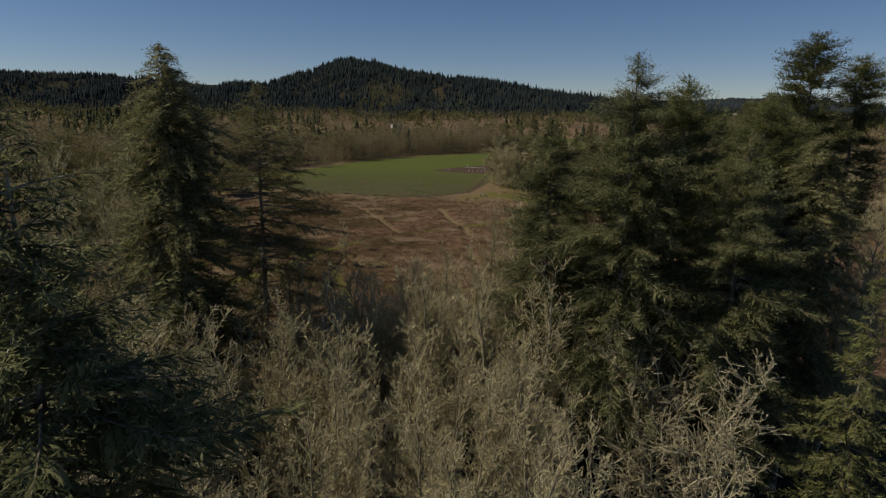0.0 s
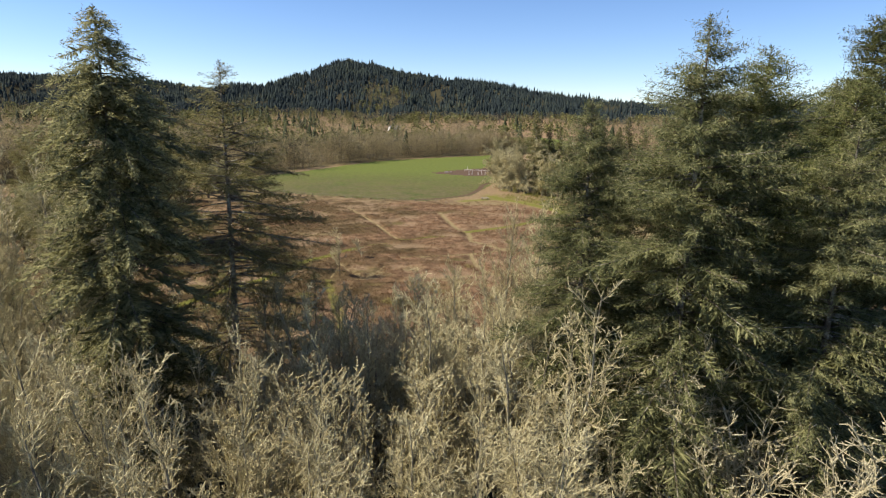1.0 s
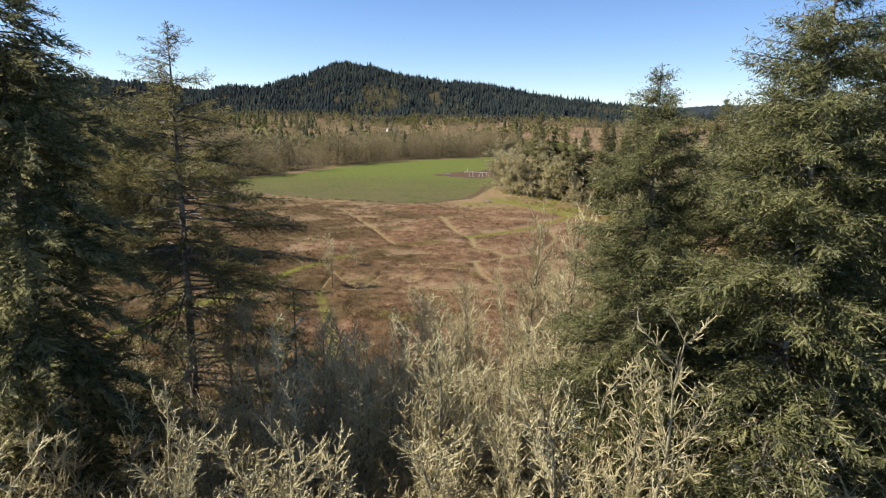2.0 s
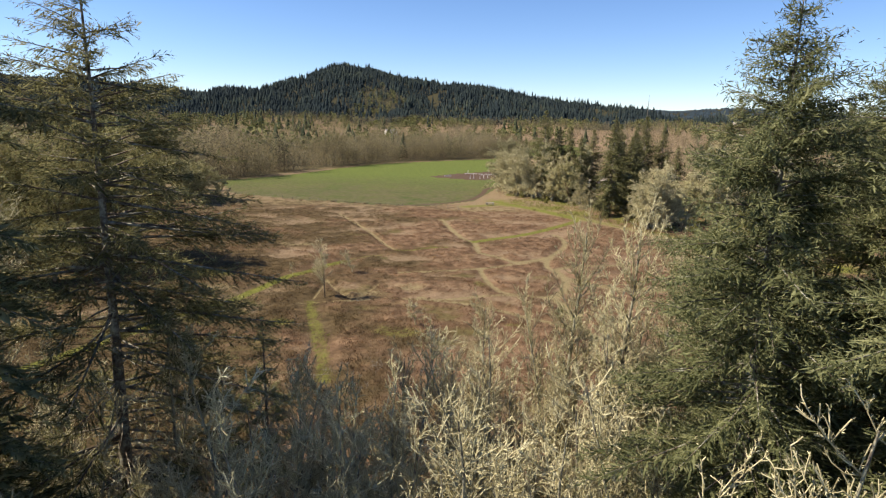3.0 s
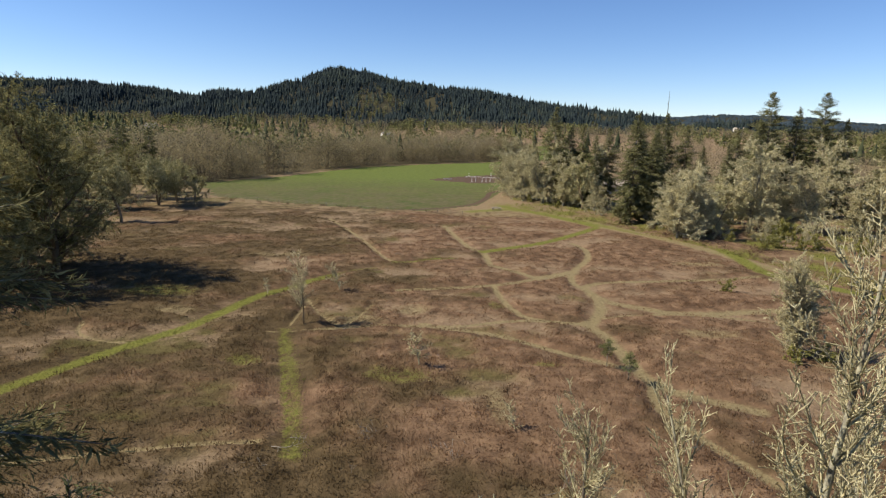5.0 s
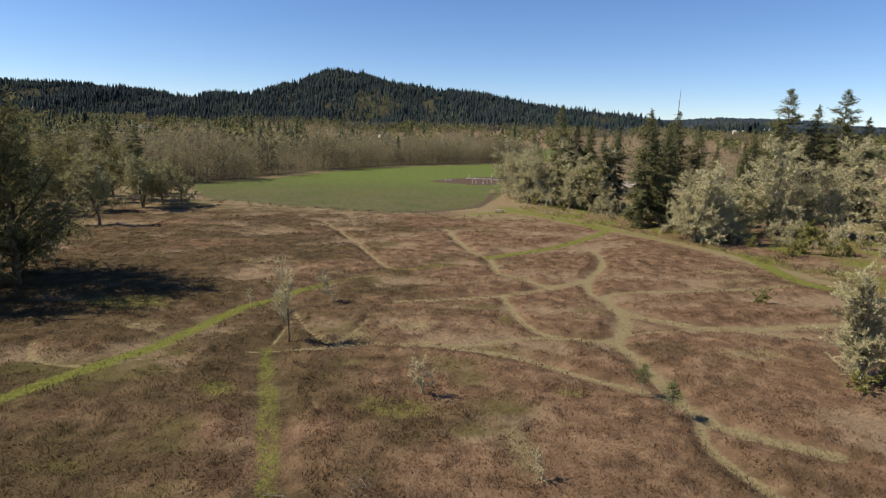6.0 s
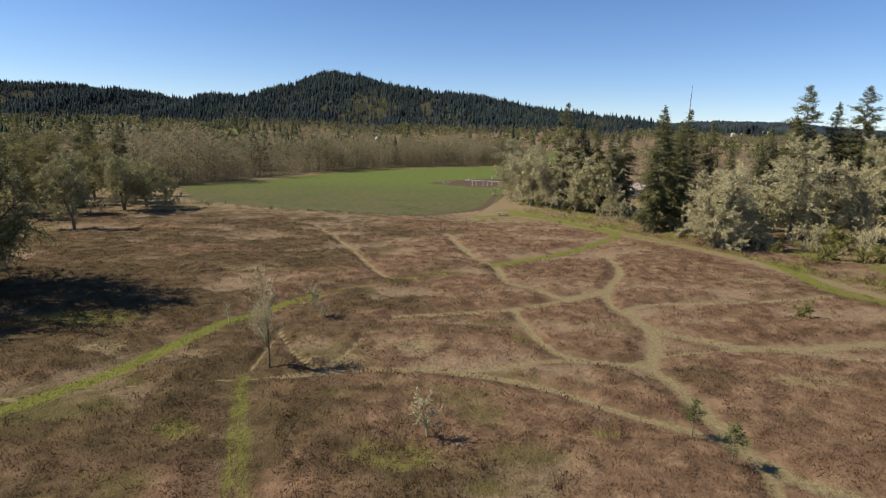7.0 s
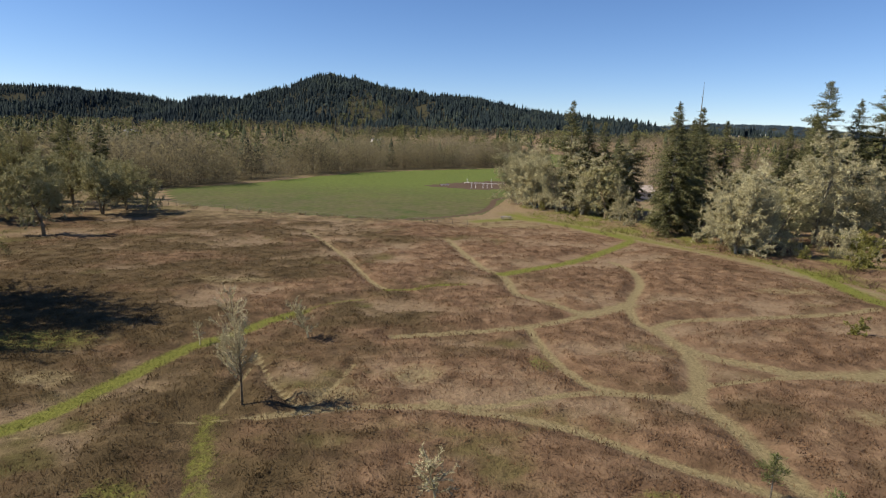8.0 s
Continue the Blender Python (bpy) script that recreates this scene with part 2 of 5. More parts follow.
def tubes(segs, sides=4):
    """Tapered open tubes for rows of x0 y0 z0 x1 y1 z1 r0 r1."""
    s = np.asarray(segs, float).reshape(-1, 8)
    p0, p1 = s[:, :3], s[:, 3:6]
    d = unit(p1 - p0)
    ref = np.where(np.abs(d[:, 2:3]) > 0.9, [[1.0, 0, 0]], [[0, 0, 1.0]])
    a = unit(np.cross(d, ref))
    b = np.cross(d, a)
    ang = np.arange(sides) * 2 * np.pi / sides
    ring = a[:, None] * np.cos(ang)[None, :, None] + b[:, None] * np.sin(ang)[None, :, None]
    v = np.concatenate([p0[:, None] + ring * s[:, 6, None, None], p1[:, None] + ring * s[:, 7, None, None]], 1)
    k = np.arange(sides)
    j = (k + 1) % sides
    f = np.concatenate([np.stack([k, j, j + sides], 1), np.stack([k, j + sides, k + sides], 1)])
    f = f[None] + (np.arange(len(s)) * 2 * sides)[:, None, None]
    return v.reshape(-1, 3), f.reshape(-1, 3)


def kites(base, way, face, length, width, fold=0.35):
    """Small folded leaves: two triangles each, along way, facing face."""
    way = unit(way)
    side = unit(np.cross(way, face))
    face = np.cross(side, way)
    length, width = np.asarray(length)[:, None], np.asarray(width)[:, None]
    mid = base + way * length * 0.45 - face * width * fold
    v = np.stack([base, mid - side * width * 0.5, base + way * length, mid + side * width * 0.5], 1)
    f = np.array([[0, 1, 2], [0, 2, 3]])[None] + (np.arange(len(base)) * 4)[:, None, None]
    return v.reshape(-1, 3), f.reshape(-1, 3)


def joined(*pairs):
    vs, fs, n = [], [], 0
    for v, f in pairs:
        vs.append(v)
        fs.append(f + n)
        n += len(v)
    return np.concatenate(vs), np.concatenate(fs)


def part(name, me, parent, label=""):
    ob = new(name, me)
    ob.parent = parent
    if label:
        tagged(ob, label)
    return ob


def thing(name, label, category, group=""):
    return tagged(new(name), label, category, group)


def plant(template, x, y, scale=1.0, turn=None, z=0.0, lean=0.0, stretch=1.0):
    """A copy of a tree at a place on the ground."""
    turn = random.uniform(0, 360) if turn is None else turn
    ob = copy_thing(template, pose(x, y, z, lean, 0, turn))
    ob.scale = (scale, scale, scale * stretch)
    return ob


# ---- ground: one sheet from the wood under the camera to the hills ----
def along(x, y, line):
    """Distance from places to a polyline."""
    best = np.full(x.shape, 1e9)
    for (ax, ay), (bx, by) in zip(line[:-1], line[1:]):
        dx, dy = bx - ax, by - ay
        s = np.clip(((x - ax) * dx + (y - ay) * dy) / (dx * dx + dy * dy), 0, 1)
        best = np.minimum(best, np.hypot(x - ax - s * dx, y - ay - s * dy))
    return best


def inside(x, y, poly):
    """How far inside a convex or concave outline, as 0 or 1."""
    odd = np.zeros(x.shape, bool)
    for (ax, ay), (bx, by) in zip(poly, poly[1:] + poly[:1]):
        cross = ((ay > y) != (by > y)) & (x < (bx - ax) * (y - ay) / (by - ay + 1e-9) + ax)
        odd ^= cross
    return odd.astype(float)


def smooth_line(pts, steps=5):
    """A Catmull-Rom curve through a trail's turning points."""
    p = [pts[0], *pts, pts[-1]]
    out = []
    for i in range(1, len(p) - 2):
        a, b, c, d = (np.array(q, float) for q in p[i - 1:i + 3])
        for k in range(steps):
            t = k / steps
            out.append(tuple(0.5 * (2 * b + (c - a) * t + (2 * a - 5 * b + 4 * c - d) * t * t + (3 * b - a - 3 * c + d) * t ** 3)))
    return out + [tuple(pts[-1])]


GREEN_TRAILS = [
    ([(-42, 64), (-36, 77), (-32.1, 85.0), (-30.4, 88.0), (-28.4, 91.6), (-26.6, 97.1), (-24.6, 103.3), (-21.9, 107.1), (-20.5, 110.2), (-17.9, 113.8)], 0.8, 1.0),
    ([(-17.9, 113.8), (-15.6, 117.0), (-12.4, 118.8)], 0.5, 0.55),
    ([(-12.3, 68), (-13.1, 72), (-14.5, 76.4), (-15.1, 78.5), (-15.8, 80.8), (-17.1, 84.9), (-18.1, 88.9), (-18.5, 91.6)], 0.40, 0.64),
    ([(-11.6, 68), (-13.6, 76.4), (-14.2, 78.5), (-15.0, 80.8), (-16.5, 85.1), (-17.7, 88.6), (-18.4, 91.3)], 0.85, 0.58),
    ([(4.3, 132.3), (10, 136.6), (16.6, 142.2), (24.7, 152.2), (30.8, 160.7)], 1.1, 0.86),
    ([(13.2, 192.7), (23.8, 176.9), (31.0, 163.3)], 1.8, 0.9),
    ([(31.0, 163.3), (39.0, 152.5), (44.6, 145.2), (48.0, 139.0)], 0.7, 0.55),
    ([(48.0, 139.0), (48.0, 133.3), (47.1, 126.6), (47.1, 121.9), (49.7, 116.8), (54, 110)], 1.4, 0.95),
    ([(-10.1, 123.0), (-7.1, 123.6), (-4.8, 125.6), (-1, 126.5)], 0.6, 0.7),
]
DRY_TRAILS = [
    ([(-18.5, 91.6), (-18.2, 94.5), (-18.3, 98), (-18.6, 102.1)], 0.14),
    ([(-18.6, 102.1), (-17.6, 99.8), (-16.0, 96.6), (-14.4, 94.1), (-13.0, 92.9), (-12.1, 94.4), (-11.2, 97.7), (-10.7, 100.3)], 0.17),
    ([(-27.9, 163.7), (-18.0, 141.9), (-12.3, 126.8), (-10.1, 123.3)], 0.34),
    ([(-2.4, 157.6), (0.4, 143), (2.4, 134.6), (4.3, 131.5), (4.8, 122.4)], 0.51),
    ([(4.8, 122.4), (7.6, 119.3), (10.9, 114.9)], 0.58),
    ([(10.9, 114.9), (14.0, 116.8), (16.8, 118.9)], 0.95),
    ([(21.4, 141.4), (22.6, 136.1), (21.3, 128.7), (18.8, 123.2), (16.5, 118.1), (15.5, 112.6), (16.3, 110.5)], 0.49),
    ([(-8, 107), (-2.3, 108.4), (3.8, 110.3), (7.8, 112.4), (10.9, 114.9)], 0.50),
    ([(16.3, 110.5), (16.9, 107.3), (16.8, 103.8), (16.1, 100.3), (14.6, 96.8), (13.6, 94.6), (14.3, 91.7), (14.6, 88.3), (14.7, 85.1), (15.0, 82.6), (15.4, 80.8), (17, 78.4), (22, 75.5)], 0.62),
    ([(14.6, 96.8), (13.0, 95.6), (11.1, 95.6)], 0.41),
    ([(16.7, 106.9), (18.4, 103.6), (21.4, 101.7), (23.9, 100.3), (28.4, 100.0), (33.2, 101.0), (38.7, 102.1), (48, 104)], 0.75),
    ([(15.1, 97.5), (20.1, 98.8), (24.6, 99.6), (28.9, 99.2), (32.3, 98.2), (34.9, 97.1), (40, 95)], 0.30),
    ([(16.3, 110.6), (20.2, 113.4), (27.2, 114.7), (38.4, 117.0), (44.3, 119.3)], 0.50),
    ([(4.4, 110.3), (4.7, 105.5), (5.4, 101.3), (6.2, 98.6), (7.1, 97.0), (9.3, 96.0)], 0.41),
    ([(-33, 87), (-25, 89.4), (-15.6, 91.4)], 0.11),
    ([(-30, 66), (-19.5, 68.9), (-14.4, 69.6)], 0.22),
    ([(-15.6, 91.4), (-9.7, 93.1), (-2.6, 93.4), (0.1, 93.8), (3.0, 95.0), (6.9, 96.0), (11.1, 95.6), (13.6, 94.6)], 0.36),
    ([(-4.4, 94.1), (-2.6, 92.9), (0.4, 92.2), (3.7, 90.7), (5.6, 89.4), (7.6, 87.7), (9.8, 86.1), (12.0, 84.7), (14.2, 83.2)], 0.42),
    ([(15.4, 80.8), (14.4, 75), (18, 66)], 0.41),
    ([(-39.5, 92), (-38.2, 89), (-35.5, 87.2), (-32.0, 86.5)], 0.21),
]
RIM = [(4, 181), (14, 187), (22, 181), (30, 168), (37.5, 155), (43.5, 144), (48, 130), (52, 117)]   # short pale grass along the grove
FIELD = [(-86, 236), (-70, 257), (-56, 296), (-42, 332), (-16, 362), (36, 410), (30, 330), (24, 262), (15, 224), (7, 194), (-7, 180), (-19, 179.5), (-33, 184), (-50, 191.5), (-68, 200)]
ARENA = [(-10, 269), (4, 288), (20, 302), (28, 292), (23, 262), (8, 259)]


EDGE_X, EDGE_Y = [-260, -150, -84, -74, -60, -28, 30, 80, 160], [190, 205, 241, 268, 313, 362, 412, 432, 445]   # rim of the bare wood


def grove_side(y):
    """East of this line grass and undergrowth lead to the grove's foot."""
    return np.interp(y, [117, 130, 144, 155, 168, 181, 187], [52, 48, 43.5, 37.5, 30, 22, 16])


def hill_height(x, y):
    """Ground height: level valley, then a wooded hill and ridges behind it."""
    crest = np.interp(x, [-1500, -1000, -780, -655, -535, -409, -333, -256, -176, -100, 88, 221, 310, 380, 460, 1500],
                      [106, 88, 69, 67, 55, 66, 91, 118, 114, 102, 73, 50, 42, 24, 4, 0])
    rise = np.clip((y - 760) / 690, 0, 1)
    rise = rise * rise * (3 - 2 * rise)
    back = np.clip((y - 1500) / 700, 0, 1)
    front = crest * rise * (1 - 0.6 * back)
    far = np.interp(x, [-3000, 0, 600, 1000, 1224, 1400, 1600, 1860, 2300, 3200], [150, 60, 80, 84, 78, 94, 102, 89, 60, 70]) * np.clip((y - 2200) / 900, 0, 1)
    rolls = 7 * np.sin(x * 0.013 + y * 0.004) * np.sin(y * 0.009 + 1.0) * rise
    rolls = rolls + (9 * np.sin(x * 0.027 + 0.8 * np.sin(y * 0.011)) + 5 * np.sin(x * 0.06 + y * 0.013)) * 4 * rise * (1 - rise)
    swell = np.clip((y - 430) / 420, 0, 1)
    return front + far + rolls + 15 * swell * swell * (3 - 2 * swell)


def grow_axis(start, end, first, rate):
    out, step = [start], first
    while abs(out[-1] - start) < abs(end - start):
        out.append(out[-1] + math.copysign(step, end - start))
        step *= rate
    return out


def lattice(x, y, seed):
    """Smooth random values between grid corners, 0 to 1."""
    xi, yi = np.floor(x).astype(np.int64), np.floor(y).astype(np.int64)
    fx, fy = x - xi, y - yi
    fx, fy = fx * fx * (3 - 2 * fx), fy * fy * (3 - 2 * fy)

    def corner(a, b):
        h = (a * 374761393 + b * 668265263 + seed * 974634777) & 0xFFFFFFFF
        h = ((h ^ (h >> 13)) * 1274126177) & 0xFFFFFFFF
        return ((h ^ (h >> 16)) & 0xFFFF) / 65535.0

    top = corner(xi, yi) * (1 - fx) + corner(xi + 1, yi) * fx
    low = corner(xi, yi + 1) * (1 - fx) + corner(xi + 1, yi + 1) * fx
    return top * (1 - fy) + low * fy


def rough_field(x, y, size, octaves, seed, fall=0.55):
    out, weight, total = 0.0, 1.0, 0.0
    for k in range(octaves):
        out = out + weight * lattice(x / size + 17.3 * k, y / size - 9.1 * k, seed + k)
        total += weight
        weight, size = weight * fall, size * 0.5
    return out / total


def brush_cover(x, y):
    """How densely dead shrubs stand: 1 in the thick patches, 0 where straw and moss lie open."""
    v = rough_field(x * 0.6, y, 5.5, 5, 5, 0.7)
    for px, py, rx, ry, k in ((-9, 95, 7, 3.5, 0.10), (2, 76, 2.5, 8, 0.11), (28, 90, 8, 3, 0.05), (34, 118, 14, 4, 0.07), (-27, 112, 9, 3, 0.06), (-36, 97, 6, 3, 0.07), (-27, 78, 13, 12, -0.09)):
        v = v - k * np.exp(-((x - px) / rx) ** 2 - ((y - py) / ry) ** 2)
    return 0.3 + 0.7 * np.clip((v - 0.32) / 0.16, 0, 1)


def moss_cover(x, y):
    v = rough_field(x, y, 7.0, 4, 25) + 0.10 * np.clip((0 - x) / 35, -0.6, 1) + 0.10 * np.clip((95 - y) / 30, -0.8, 1)
    return np.clip((v - 0.55) / 0.14, 0, 1)


def trail_gap(x, y):
    """Distance from the nearest trail, in its half widths."""
    d = along(x, y, RIM) / np.interp(y, [120, 150, 170], [1.6, 2.4, 5.0])
    for line, half, *_ in DRY_TRAILS + GREEN_TRAILS:
        d = np.minimum(d, along(x, y, smooth_line(line, 3)) / half)
    return d


def build_ground():
    xs = sorted(set([round(v, 3) for v in np.arange(-46, 56, 0.38)] + grow_axis(-46, -3600, 0.6, 1.075) + grow_axis(56, 3600, 0.6, 1.075)))
    ys = [round(v, 3) for v in np.arange(60, 126, 0.36)] + grow_axis(126, 4600, 0.45, 1.022)
    ys = sorted(set(ys + grow_axis(60, -400, 0.6, 1.09)))
    x, y = np.meshgrid(np.array(xs), np.array(ys))
    track, green = np.zeros(x.shape), np.zeros(x.shape)
    for line, half in DRY_TRAILS:
        track = np.maximum(track, np.clip(1.0 - 0.42 * along(x, y, smooth_line(line)) / half, 0, 1))
    for line, half, lush in GREEN_TRAILS:
        green = np.maximum(green, lush * np.clip(1.0 - 0.5 * along(x, y, smooth_line(line)) / half, 0, 1))
    for px, py, rx, ry in ((-6.0, 80.5, 5.5, 3.0), (-20, 83, 3, 2.5), (7, 83.5, 2.5, 1.3), (-38, 104, 10, 5), (58, 118, 8, 14), (14, 193, 8, 12), (25, 182, 7, 7), (4, 101, 2, 3)):
        green = np.maximum(green, 0.53 * np.clip(1.3 - np.hypot((x - px) / rx, (y - py) / ry), 0, 1))
    for px, py, rx, ry in ((-11, 94.5, 5, 2.2), (1.9, 75, 1.6, 6), (-6, 98, 4, 3), (25, 92, 6, 2.5), (34, 84, 5, 3), (-32, 96, 5, 2), (12, 175, 16, 7), (10, 178, 14, 8), (4, 174, 12, 5), (38, 125, 8, 3), (-28, 125, 9, 3)):
        track = np.maximum(track, 0.62 * np.clip(1.3 - np.hypot((x - px) / rx, (y - py) / ry), 0, 1))
    rim = along(x, y, RIM)
    east = np.clip((x - grove_side(y)) / 2.5, 0, 1) * (y > 105) * (y < 215) * (x < 130)
    green = np.maximum(green, east * (0.43 + 0.24 * np.sin(x * 0.41 + 0.6 * np.sin(y * 0.3)) * np.sin(y * 0.33 + 1.1)))
    track = np.maximum(track, 0.72 * np.clip(1.4 - rim / np.interp(y, [120, 150, 170], [1.6, 2.4, 5.0]), 0, 1))
    green = np.maximum(green, np.interp(y, [150, 165], [0.44, 0.62]) * np.clip(1.3 - rim / np.interp(y, [120, 150, 170], [1.2, 1.8, 3.2]), 0, 1))
    field, arena = np.maximum(inside(x, y, FIELD), np.clip(6 - 5 * np.hypot((x - 72) / 40, (y - 520) / 75), 0, 1)), inside(x, y, ARENA)
    arena = np.maximum(arena, np.clip(1.4 - along(x, y, smooth_line([(-16, 179.3), (-7.8, 183.4), (-3.3, 186.3), (1, 190.2), (4.7, 194.2), (8, 202.1), (10.9, 215.1), (12.3, 224.9), (16.3, 233.7)])) / 0.95, 0, 1))
    litter_shade = np.clip((50 + 4 * np.sin(x * 0.21) + 2.5 * np.sin(x * 0.53 + 1.7) - y) / 12, 0, 1)
    track = np.maximum(track, 0.5 * np.clip((y - 158) / 20, 0, 1) * (y < 480) * (1 - field))
    # the bare wood's floor: its shade and undergrowth laid in as dark colour
    litter_shade = np.maximum(litter_shade, np.clip((y - np.interp(x, EDGE_X, EDGE_Y) + 3) / 4, 0, 1) * (x < 60) * (y < 560) * (x > -300))
    slope = np.clip((hill_height(x, y) - 20) / 6, 0, 1)
    green, litter_shade = np.maximum(green, 0.12 * slope * (y < 2000)), np.maximum(litter_shade, 0.8 * slope)
    fresh = np.clip((y - 205) / 70, 0, 1)
    z = hill_height(x, y)
    brush, moss = brush_cover(x, y), moss_cover(x, y)
    veg = np.clip((trail_gap(x, y) - 0.95) / 3.2, 0, 1) * np.clip(1 - 1.2 * green - field - arena, 0, 1) * (y > 50) * (y < 185)
    lumps = rough_field(x, y, 1.5, 3, 45)
    z = z + veg * (0.05 + brush * (0.2 + 0.4 * lumps))
    brush = np.where(y < 185, brush, 0.35)
    nx, ny = len(xs), len(ys)
    i = np.arange(nx * ny).reshape(ny, nx)
    quad = np.stack([i[:-1, :-1], i[:-1, 1:], i[1:, 1:], i[1:, :-1]], -1).reshape(-1, 4)
    tris = np.concatenate([quad[:, [0, 1, 2]], quad[:, [0, 2, 3]]])
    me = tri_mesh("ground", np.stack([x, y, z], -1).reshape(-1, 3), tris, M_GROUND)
    for name, bands in (("cover", (track, green, field)), ("cover_more", (litter_shade, arena, fresh)), ("growth", (brush, moss, 0 * moss))):
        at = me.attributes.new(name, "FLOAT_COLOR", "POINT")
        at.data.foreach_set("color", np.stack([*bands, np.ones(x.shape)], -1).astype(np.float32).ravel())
    me.shade_smooth()
    return tagged(new("ground", me), "dry brown meadow with mown trails, a green field and wooded hills", "ground", kind="structure")


ground = build_ground()


def on_ground(x, y):
    return float(hill_height(np.array([x]), np.array([y]))[0])


# ---- tree makers ----
def limb(rng, out, p, d, length, r, level, spec):
    """Grows one stem and its side shoots into out[level]."""
    n = max(2, int(length / spec["step"][level]))
    start = spec["start"][min(level, 1)]
    r0 = r
    for i in range(n):
        wob = spec["wob"][level]
        d = unit(d + np.array([rng.gauss(0, wob), rng.gauss(0, wob), rng.gauss(0, wob) + spec["lift"][level]]))
        q = p + d * length / n
        r1 = max(r0 * (1 - (i + 1) / n * 0.85), spec["thin"])
        out[level].append((*p, *q, r, r1))
        f = (i + 1) / n
        if level < 2 and f > start:
            count = spec["shoots"][level] * length / n
            count = int(count) + (rng.random() < count - int(count))
            for _ in range(count):
                at = p + (q - p) * rng.random()
                side = unit(np.cross(d, np.array([rng.gauss(0, 1), rng.gauss(0, 1), rng.gauss(0, 1)])))
                a = radians(spec["angle"][level] + rng.gauss(0, 10))
                size = spec["ratio"][level] * length * rng.uniform(0.6, 1.15) * (1.15 - 0.6 * f if level else spec["crown"](f))
                limb(rng, out, at, d * math.cos(a) + side * math.sin(a), size, max(r * spec["fork"], spec["thin"]), level + 1, spec)
        p, r = q, r1


def spurs(segs, rng, dens, size, width, up):
    """Short side twigs or leaves along rows of stems."""
    s = np.asarray(segs, float)
    way = s[:, 3:6] - s[:, :3]
    count = rng.poisson(dens * np.linalg.norm(way, axis=1))
    idx = np.repeat(np.arange(len(s)), count)
    n = len(idx)
    d = unit(way[idx])
    base = s[idx, :3] + way[idx] * rng.random((n, 1))
    side = unit(np.cross(d, rng.normal(0, 1, (n, 3))))
    go = d * rng.uniform(0.1, 1.0, (n, 1)) + side * rng.uniform(0.4, 1.0, (n, 1)) + np.array([0, 0, up])
    length = rng.uniform(*size, n)
    return kites(base, go, rng.normal(0, 1, (n, 3)), length, length * 0 + rng.uniform(*width, n), 0.25)


SPEC_ALDER = dict(step=(0.9, 0.4, 0.22), wob=(0.05, 0.14, 0.26), lift=(0.03, 0.12, 0.14), start=(0.2, 0.10), shoots=(2.7, 7.0),
                  angle=(48, 50), ratio=(0.26, 0.36), crown=lambda f: 1.3 - 0.85 * f, fork=0.5, thin=0.015)
SPEC_OAK = dict(step=(0.8, 0.6, 0.5), wob=(0.10, 0.17, 0.2), lift=(0.02, 0.02, -0.04), start=(0.12, 0.12), shoots=(2.3, 2.3),
                angle=(56, 50), ratio=(0.46, 0.42), crown=lambda f: 1.1 - 0.6 * f, fork=0.5, thin=0.02)
ROUND_OAK = dict(SPEC_OAK, start=(0.26, 0.12), ratio=(0.5, 0.42), angle=(62, 50), crown=lambda f: 0.62 + 0.5 * math.sin(3.1 * f))
SPEC_THICKET = dict(step=(0.6, 0.4, 0.3), wob=(0.08, 0.1, 0.1), lift=(0.03, 0.08, 0.08), start=(0.25, 0.2), shoots=(3.0, 2.5),
                    angle=(32, 30), ratio=(0.3, 0.4), crown=lambda f: 1.2 - 0.6 * f, fork=0.5, thin=0.012)


def bare_tree(name, label, seed, height, stems, spec, twigs, group="", radius=None, dens=9, size=(0.07, 0.24), width=(0.018, 0.032), up=0.3, wood=None, lean=0.16, crown_label="", category="tree", clumps=0):
    rng = random.Random(seed)
    out = [[], [], []]
    for k in range(stems):
        a = rng.uniform(0, 6.28)
        tilt = 0.0 if stems == 1 else rng.uniform(0.3, 1.0) * lean
        r = (radius or height * 0.010) * (1 if k == 0 else 0.75)
        limb(rng, out, np.array([0.12 * k * math.cos(a), 0.12 * k * math.sin(a), -0.1]), np.array([tilt * math.cos(a), tilt * math.sin(a), 1.0]),
             height * (1 if k == 0 else rng.uniform(0.7, 0.95)), r, 0, spec)
    g = np.random.default_rng(seed)
    tree = thing(name, label, category, group)
    stout = [b for b in out[1] if b[6] > 0.03]
    part("trunk", tri_mesh(name + "_trunk", *joined(tubes(out[0], 6), tubes(stout or out[1], 4)), wood or M_GREYBARK), tree)
    crown = joined(tubes(out[2] + [b for b in out[1] if b[6] <= 0.03], 3), spurs(out[1] + out[2], g, dens, size, width, up))
    if clumps:
        crown = joined(crown, spurs(out[2], g, 1.7 * clumps, (0.25, 0.7), (0.05, 0.095), -0.35))
    part("crown", tri_mesh(name + "_crown", *crown, twigs), tree, crown_label)
    return tree


